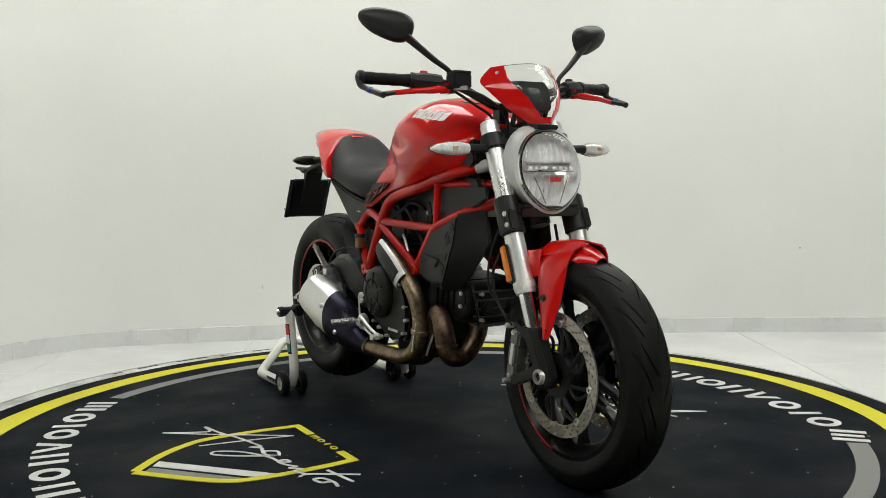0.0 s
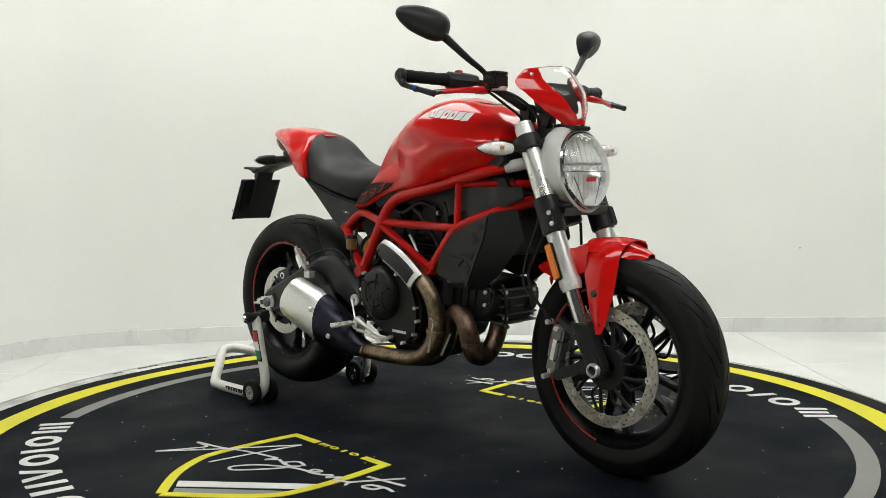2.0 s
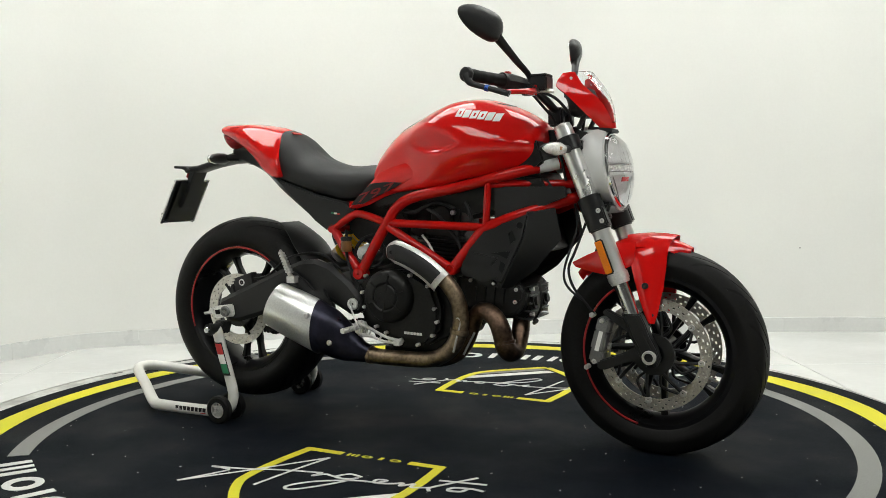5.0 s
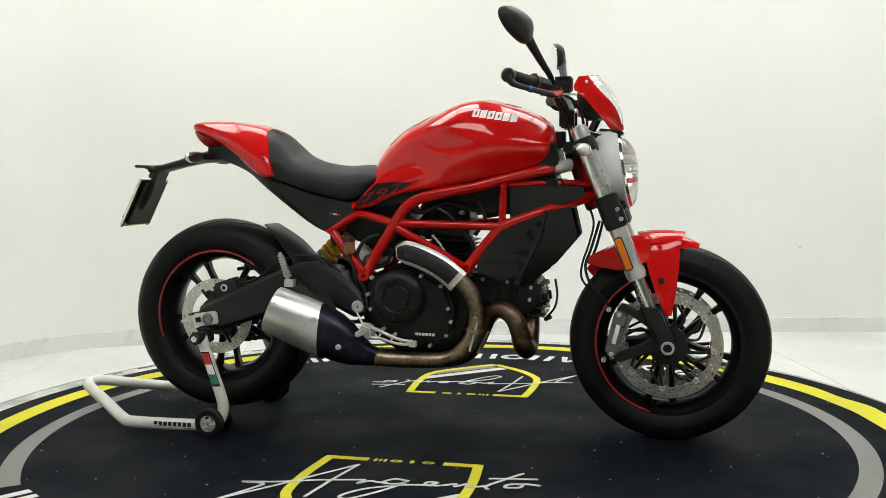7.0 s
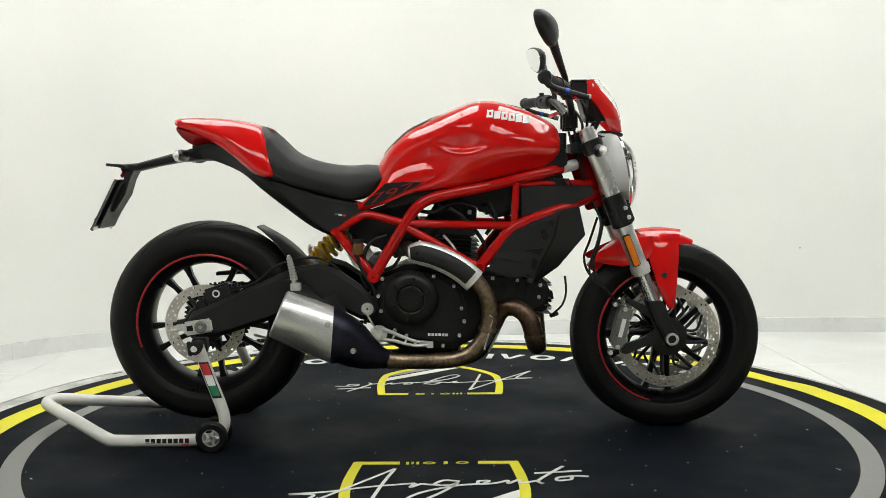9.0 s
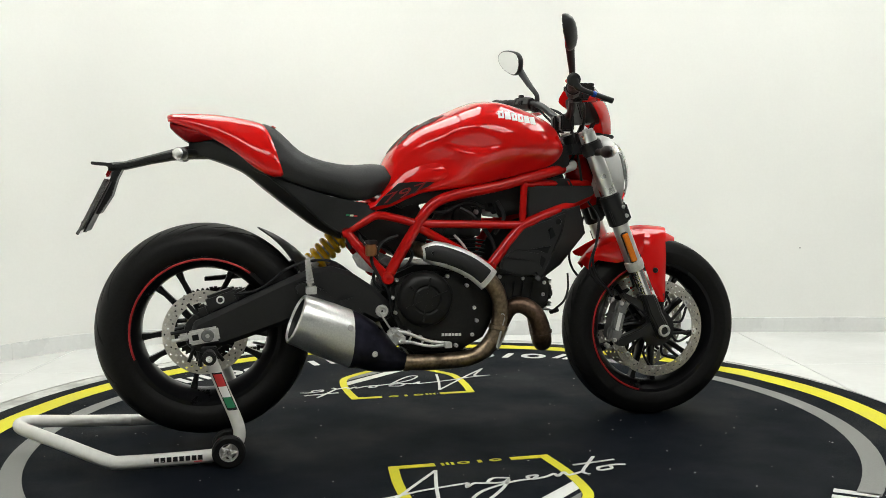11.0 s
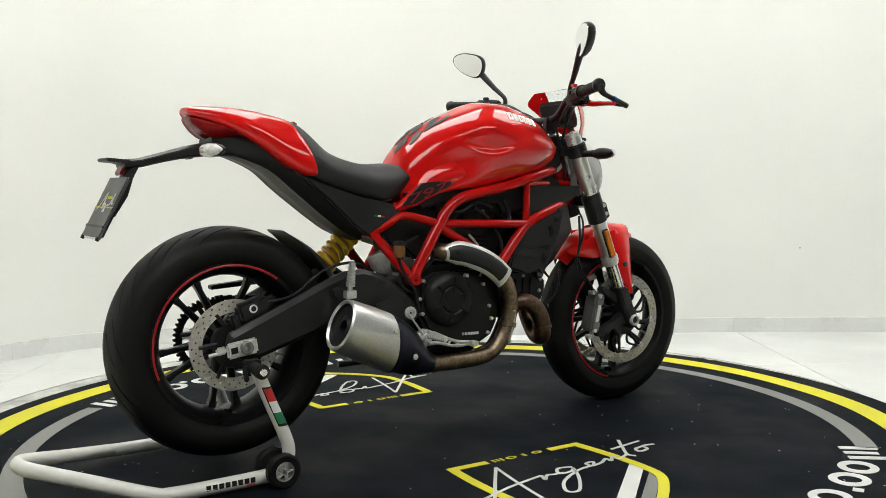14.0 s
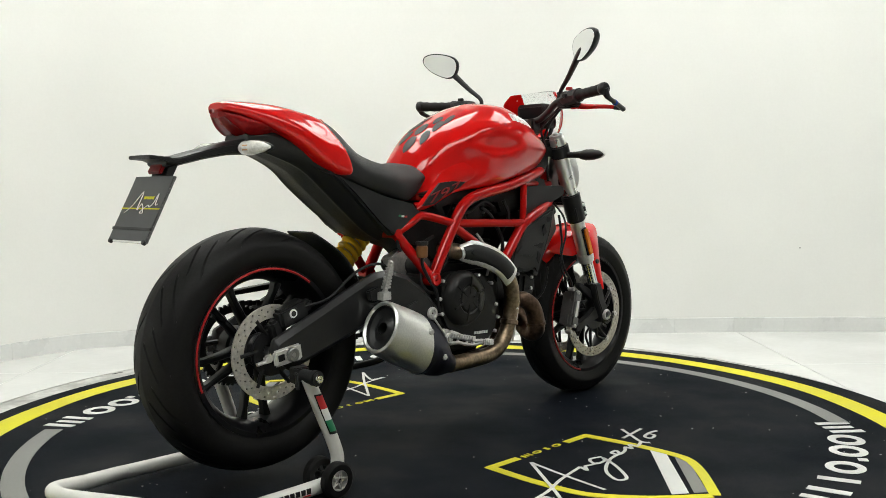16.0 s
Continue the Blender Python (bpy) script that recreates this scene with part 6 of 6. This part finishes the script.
def build_swingarm():
    outline = [(-0.778, 0.378), (-0.765, 0.393), (-0.690, 0.425), (-0.617, 0.456), (-0.545, 0.488), (-0.478, 0.516), (-0.436, 0.532), (-0.376, 0.538), (-0.320, 0.520), (-0.250, 0.472), (-0.200, 0.420), (-0.192, 0.395), (-0.210, 0.370), (-0.250, 0.368), (-0.330, 0.408), (-0.400, 0.425), (-0.465, 0.395), (-0.523, 0.370), (-0.600, 0.346), (-0.690, 0.318), (-0.735, 0.318), (-0.775, 0.345)]
    for s in (1, -1):
        def wide(x):
            return -0.152 - 0.012 * max(0.0, (x + 0.42) / 0.25) if x > -0.42 else -0.152
        n = len(outline)
        vs = [(x, wide(x) * s, z) for x, z in outline] + [(x, (wide(x) + 0.038) * s, z) for x, z in outline]
        fs = [list(range(n)), list(range(2 * n - 1, n - 1, -1))] + [[i, n + i, n + (i + 1) % n, (i + 1) % n] for i in range(n)]
        part("swingarm", (vs, fs), BLACK_SATIN, BIKE, "black cast aluminium swingarm", 0.013, segs=1)
        ten = part("chain_tensioner", moved(joined(box(0, -0.157 * s, 0, 0.085, 0.012, 0.042, ry=-8), box(-0.055, -0.153 * s, -0.002, 0.030, 0.010, 0.022, ry=-8)), Matrix.Translation((-0.742, 0, 0.353))), ALLOY, BIKE, "alloy axle adjuster plate", 0.006)
        g = lathe([(0.006, -0.172), (0.015, -0.172), (0.018, -0.169), (0.018, -0.155)], 20, Matrix.Translation((-0.732, 0, 0.354)))
        part("axle_nut", g if s == 1 else mirrored(g), CALIPER, ten)
        # slot is not cut: a gloss black piece gives its shade
        part("adjuster_slot", box(-0.765, -0.1635 * s, 0.350, 0.018, 0.003, 0.016, ry=-8), BLACK_GLOSS, ten)
        part("adjuster_bolt", rod((-0.80, -0.152 * s, 0.345), (-0.83, -0.152 * s, 0.341), 0.005, 8), ALLOY, ten)
        g = lathe([(0.003, -0.164), (0.009, -0.164), (0.011, -0.168), (0.017, -0.168), (0.019, -0.165), (0.019, -0.10)], 24, Matrix.Translation((-0.231, 0, 0.402)))
        part("pivot_bolt", g if s == 1 else mirrored(g), ALLOY, BIKE, "alloy swingarm pivot bolt")
    part("swingarm_bridge", joined(slab([(-0.42, 0.52), (-0.34, 0.50), (-0.30, 0.42), (-0.36, 0.41), (-0.41, 0.45)], -0.11, 0.11), rod((-0.229, -0.13, 0.398), (-0.229, 0.13, 0.398), 0.03, 18)), BLACK_SATIN, BIKE, "", 0.012)
    # hugger
    cx, cz = REAR_AXLE[0], REAR_AXLE[2]
    grid = []
    for k in range(16):
        u = k / 15
        a = radians(61.5 - 36 * u)
        R = 0.336 + 0.030 * u
        half = 0.055 + 0.040 * min(1, u * 2.0)
        grid.append([(cx + (R - 0.045 * u * abs(j / 6) ** 2.5) * math.cos(a), half * j / 6, cz + (R - 0.045 * u * abs(j / 6) ** 2.5) * math.sin(a)) for j in range(-6, 7)])
    part("rear_hugger", sheet(grid, -0.004), BLACK, BIKE, "black rear tyre hugger")
    # rear caliper
    rc = part("rear_caliper", joined(box(-0.688, -0.098, 0.447, 0.090, 0.045, 0.052, ry=-18), box(-0.640, -0.098, 0.462, 0.04, 0.03, 0.03, ry=-18), box(-0.738, -0.10, 0.412, 0.03, 0.03, 0.05, ry=-20)), BLACK_SATIN, BIKE, "small black rear brake caliper", 0.008)
    part("caliper_badge", lathe([(0.001, -0.1225), (0.011, -0.1225), (0.012, -0.120)], 20, Matrix.Translation((-0.694, 0, 0.449))), WHITE_MARK, rc)
    part("caliper_badge_inner", lathe([(0.001, -0.1232), (0.007, -0.1232), (0.0075, -0.122)], 20, Matrix.Translation((-0.694, 0, 0.449))), BLACK, rc)
    part("rear_brake_hose", tube([(-0.655, -0.11, 0.462), (-0.58, -0.125, 0.478), (-0.50, -0.13, 0.535), (-0.42, -0.12, 0.555), (-0.36, -0.11, 0.545), (-0.30, -0.11, 0.50)], 0.004, 8), CABLE, BIKE, "rear brake hose")
    # shock absorber with a yellow coil spring
    a, b = np.array((-0.405, 0.055, 0.535)), np.array((-0.312, 0.055, 0.628))
    d = (b - a) / np.linalg.norm(b - a)
    s1 = np.cross(d, (0, 1, 0))
    coil = [a + (b - a) * (k / 90) + 0.030 * (math.cos(k * 0.42) * s1 + math.sin(k * 0.42) * np.array((0, 1, 0))) for k in range(91)]
    sh = part("shock_absorber", joined(rod(a - d * 0.06, b + d * 0.04, 0.016, 16), rod(a - d * 0.012, a, 0.037, 20), rod(b, b + d * 0.012, 0.037, 20)), ALLOY, BIKE, "rear shock absorber with a yellow spring", 0.002)
    part("coil_spring", tube([tuple(p) for p in coil], 0.0085, 8, 1, smooth=False), GOLD, sh, "bright yellow coil spring")
    # chain on the left and its guard
    for z0, rise in ((0.46, -0.0008), (0.245, 0.0022)):
        part("chain", joined(*[box(-0.72 + k * 0.0125, 0.089, z0 + k * rise, 0.011, 0.008, 0.016 if k % 2 else 0.012) for k in range(42)], rod((-0.72, 0.089, z0), (-0.2, 0.089, z0 + 41 * rise), 0.003, 6)), BLACK_SATIN, BIKE, "dark drive chain")
    part("chain_guard", slab([(-0.74, 0.485), (-0.60, 0.492), (-0.45, 0.53), (-0.45, 0.545), (-0.60, 0.508), (-0.74, 0.497)], 0.075, 0.105), BLACK, BIKE, "black chain guard", 0.002)
    # small fluid reservoir by the frame
    part("rear_brake_reservoir", joined(rod((-0.258, -0.150, 0.565), (-0.258, -0.150, 0.600), 0.017, 18)), AMBER_FLUID, BIKE, "amber rear brake fluid reservoir", 0.003)
    part("reservoir_cap", rod((-0.258, -0.150, 0.600), (-0.258, -0.150, 0.612), 0.0185, 18), BLACK, BIKE, "", 0.002)
    part("reservoir_hose", tube([(-0.258, -0.150, 0.566), (-0.255, -0.150, 0.54), (-0.235, -0.155, 0.50), (-0.21, -0.16, 0.46), (-0.20, -0.16, 0.40)], 0.005, 8), CABLE, BIKE)


def build_footrests():
    for s in (1, -1):
        def S(geo):
            return geo if s == 1 else mirrored(geo)
        h = part("footrest_hanger", S(joined(slab([(-0.222, 0.340), (-0.200, 0.356), (-0.178, 0.350), (-0.170, 0.325), (-0.185, 0.300), (-0.212, 0.305)], -0.184, -0.166), rod((-0.193, -0.160, 0.328), (-0.193, -0.200, 0.328), 0.014, 16))), FORGED, BIKE, "forged alloy footrest and pedal", 0.004)
        upper = [(-0.190, -0.190, 0.346), (-0.160, -0.191, 0.336), (-0.120, -0.192, 0.319), (-0.085, -0.192, 0.307), (-0.050, -0.192, 0.302)]
        lower = [(-0.188, -0.190, 0.312), (-0.150, -0.191, 0.309), (-0.115, -0.192, 0.299), (-0.080, -0.192, 0.294), (-0.050, -0.192, 0.297)]
        ped = part("pedal", S(joined(tube(upper, [0.0065, 0.006, 0.005, 0.005, 0.006], 8, 4), tube(lower, [0.0065, 0.005, 0.0045, 0.0045, 0.006], 8, 4), *[rod((x, -0.191, a), (x + 0.012, -0.192, b), 0.0035, 6) for x, a, b in ((-0.158, 0.310, 0.334), (-0.122, 0.300, 0.317), (-0.092, 0.295, 0.307))])), FORGED, h, "pierced bright alloy pedal")
        part("pedal_tip", S(joined(rod((-0.044, -0.185, 0.300), (-0.044, -0.225, 0.300), 0.0065, 10), *[box(-0.044, -0.203 - k * 0.007, 0.300, 0.020, 0.004, 0.016) for k in range(4)])), FORGED, ped, "", 0.001)
        part("rider_footrest", S(joined(rod((-0.193, -0.195, 0.334), (-0.193, -0.288, 0.334), 0.0062, 10), *[box(-0.193, -0.212 - k * 0.0095, 0.338, 0.018 - 0.0006 * k, 0.0042, 0.012) for k in range(9)])), FORGED, h, "knurled alloy footrest", 0.001)
        part("linkage", S(rod((-0.200, -0.186, 0.335), (-0.240, -0.168, 0.400), 0.003, 8)), FORGED, h)
        # folded passenger footrest on its hanger
        ph = part("passenger_hanger", S(slab([(-0.485, 0.49), (-0.45, 0.50), (-0.40, 0.47), (-0.35, 0.42), (-0.365, 0.405), (-0.43, 0.45), (-0.48, 0.465)], -0.176, -0.160)), BLACK_SATIN, BIKE, "black passenger footrest hanger", 0.003)
        pf = part("passenger_footrest", S(joined(tube([(-0.443, -0.180, 0.478), (-0.444, -0.195, 0.49), (-0.453, -0.232, 0.572)], [0.008, 0.0075, 0.0055], 10, 3), box(-0.440, -0.185, 0.475, 0.03, 0.03, 0.022))), ALLOY, ph, "folded ribbed alloy passenger footrest", 0.002)
        for k in range(8):
            part("peg_rib", S(box(-0.4435 - 0.0012 * k, -0.198 - k * 0.0040, 0.500 + k * 0.0088, 0.021 - 0.0009 * k, 0.017, 0.0072)), FORGED, ph, bevel=0.001)
    part("side_stand", tube([(-0.08, 0.13, 0.27), (-0.14, 0.16, 0.215), (-0.30, 0.175, 0.205)], 0.011, 10), BLACK_SATIN, BIKE, "black folded side stand")
    part("front_sensor", joined(rod((0.335, -0.06, 0.36), (0.35, -0.085, 0.37), 0.007, 8), tube([(0.34, -0.08, 0.37), (0.365, -0.10, 0.40), (0.375, -0.11, 0.44), (0.37, -0.12, 0.49)], 0.0035, 8)), BLACK_SATIN, BIKE)


build_front_wheel()
build_rear_wheel()
build_fork()
build_front_fender()
build_headlight()
build_flyscreen()
build_handlebar()
build_tank_marks(build_tank())
build_seat()
build_plate_arm()
build_frame()
build_engine()
build_exhaust()
build_swingarm()
build_footrests()


# ---- the paddock stand that lifts the rear wheel ----
STAND = new("paddock_stand")
tagged(STAND, "white tubular rear paddock stand holding the motorcycle's swingarm", "paddock stand")


def build_stand():
    r = 0.0185
    half = [(-0.690, -0.235, 0.030), (-0.80, -0.236, 0.028), (-0.96, -0.236, 0.029), (-1.005, -0.224, 0.034), (-1.13, -0.130, 0.064), (-1.235, -0.055, 0.090), (-1.262, -0.020, 0.096)]
    pts = half + [(x, -y, z) for x, y, z in reversed(half)]
    part("base_tube", tube(pts, r, 16, 5), WHITE_PAINT, STAND, "white bent base tube")
    for s in (1, -1):
        def S(geo):
            return geo if s == 1 else mirrored(geo)
        up = part("upright", S(tube([(-0.690, -0.235, 0.030), (-0.664, -0.235, 0.050), (-0.652, -0.234, 0.085), (-0.662, -0.231, 0.130), (-0.695, -0.224, 0.215), (-0.728, -0.216, 0.305)], r * 0.93, 16, 5)), WHITE_PAINT, STAND, "white bent upright")
        path = spline([(-0.652, -0.234, 0.085), (-0.662, -0.231, 0.130), (-0.695, -0.224, 0.215), (-0.728, -0.216, 0.305)], 24)
        def patch(a, b, span, lift):
            R = r * 0.93 + lift
            return S(sheet([[(p[0] + 1.06 * R * math.sin(radians(q)), p[1] - R * math.cos(radians(q)), p[2]) for q in np.linspace(-span + 8, span + 8, 9)] for p in path[a:b]], 0.0005))
        part("sticker", patch(32, 60, 44, 0.0010), BLACK_MARK, up, "black sticker border")
        for k, mk in enumerate((GREEN_MARK, WHITE_MARK, RED_MARK)):
            part("sticker", patch(34 + k * 8, 43 + k * 8, 34, 0.0018), mk, up)
        hk = part("hook", S(joined(rod((-0.728, -0.250, 0.305), (-0.728, -0.165, 0.305), 0.017, 16), rod((-0.728, -0.260, 0.305), (-0.728, -0.240, 0.305), 0.0195, 18), box(-0.728, -0.185, 0.306, 0.042, 0.03, 0.040), rod((-0.758, -0.21, 0.318), (-0.752, -0.21, 0.275), 0.007, 8))), BLACK, STAND, "black rubber lifting hook", 0.003)
        part("hook_bolt", S(lathe([(0.001, -0.268), (0.009, -0.268), (0.011, -0.264), (0.011, -0.255)], 14, Matrix.Translation((-0.728, 0, 0.305)))), CHROME, hk)
        for y in (-0.268, -0.198):
            wh = part("stand_wheel", S(lathe([(0.026, y - 0.013), (0.040, y - 0.013), (0.0455, y - 0.008), (0.0455, y + 0.008), (0.040, y + 0.013), (0.026, y + 0.013), (0.026, y - 0.013)], 36, Matrix.Translation((-0.683, 0, 0.0455)))), RUBBER, STAND, "small black stand wheel")
            out = -0.008 if y < -0.23 else 0.008
            part("wheel_disc", S(joined(lathe([(0.0235, y - 0.011), (0.027, y - 0.011), (0.027, y + 0.011), (0.0235, y + 0.011), (0.0235, y - 0.011)], 30, Matrix.Translation((-0.683, 0, 0.0455))), lathe([(0.001, y - 0.012), (0.007, y - 0.012), (0.008, y + 0.012), (0.001, y + 0.012)], 14, Matrix.Translation((-0.683, 0, 0.0455))),
                                    *[rod((-0.683 + 0.006 * math.cos(radians(72 * k + o)), y + out, 0.0455 + 0.006 * math.sin(radians(72 * k + o))), (-0.683 + 0.025 * math.cos(radians(72 * k)), y + out, 0.0455 + 0.025 * math.sin(radians(72 * k))), 0.0022, 6) for k in range(5) for o in (-50, 50)])), ALLOY if y < -0.23 else BLACK, wh, "five-spoke wheel disc")
        part("stand_axle", S(rod((-0.683, -0.280, 0.0455), (-0.683, -0.190, 0.0455), 0.006, 10)), CHROME, STAND)
    part("base_marks", joined(*[box(-0.875 + k * 0.0165, -0.2535, 0.032 - 0.0, 0.012, 0.003, 0.013) for k in range(8)]), BLACK_MARK, STAND, "small dark block marks")
    part("base_mark_red", box(-0.765, -0.2525, 0.0215, 0.022, 0.003, 0.003), RED_MARK, STAND)


build_stand()
build_tiles()


def motions():
    walk(TURNTABLE, [(t, pose(0, 0, 0, 0, 0, a)) for t, a in TURN])
    for thing in (BIKE, STAND):
        walk(thing, [(t, pose(0, 0, 0, 0, 0, a) @ pose(0, -0.014, 0, 0, 0, 0.4)) for t, a in TURN])


motions()
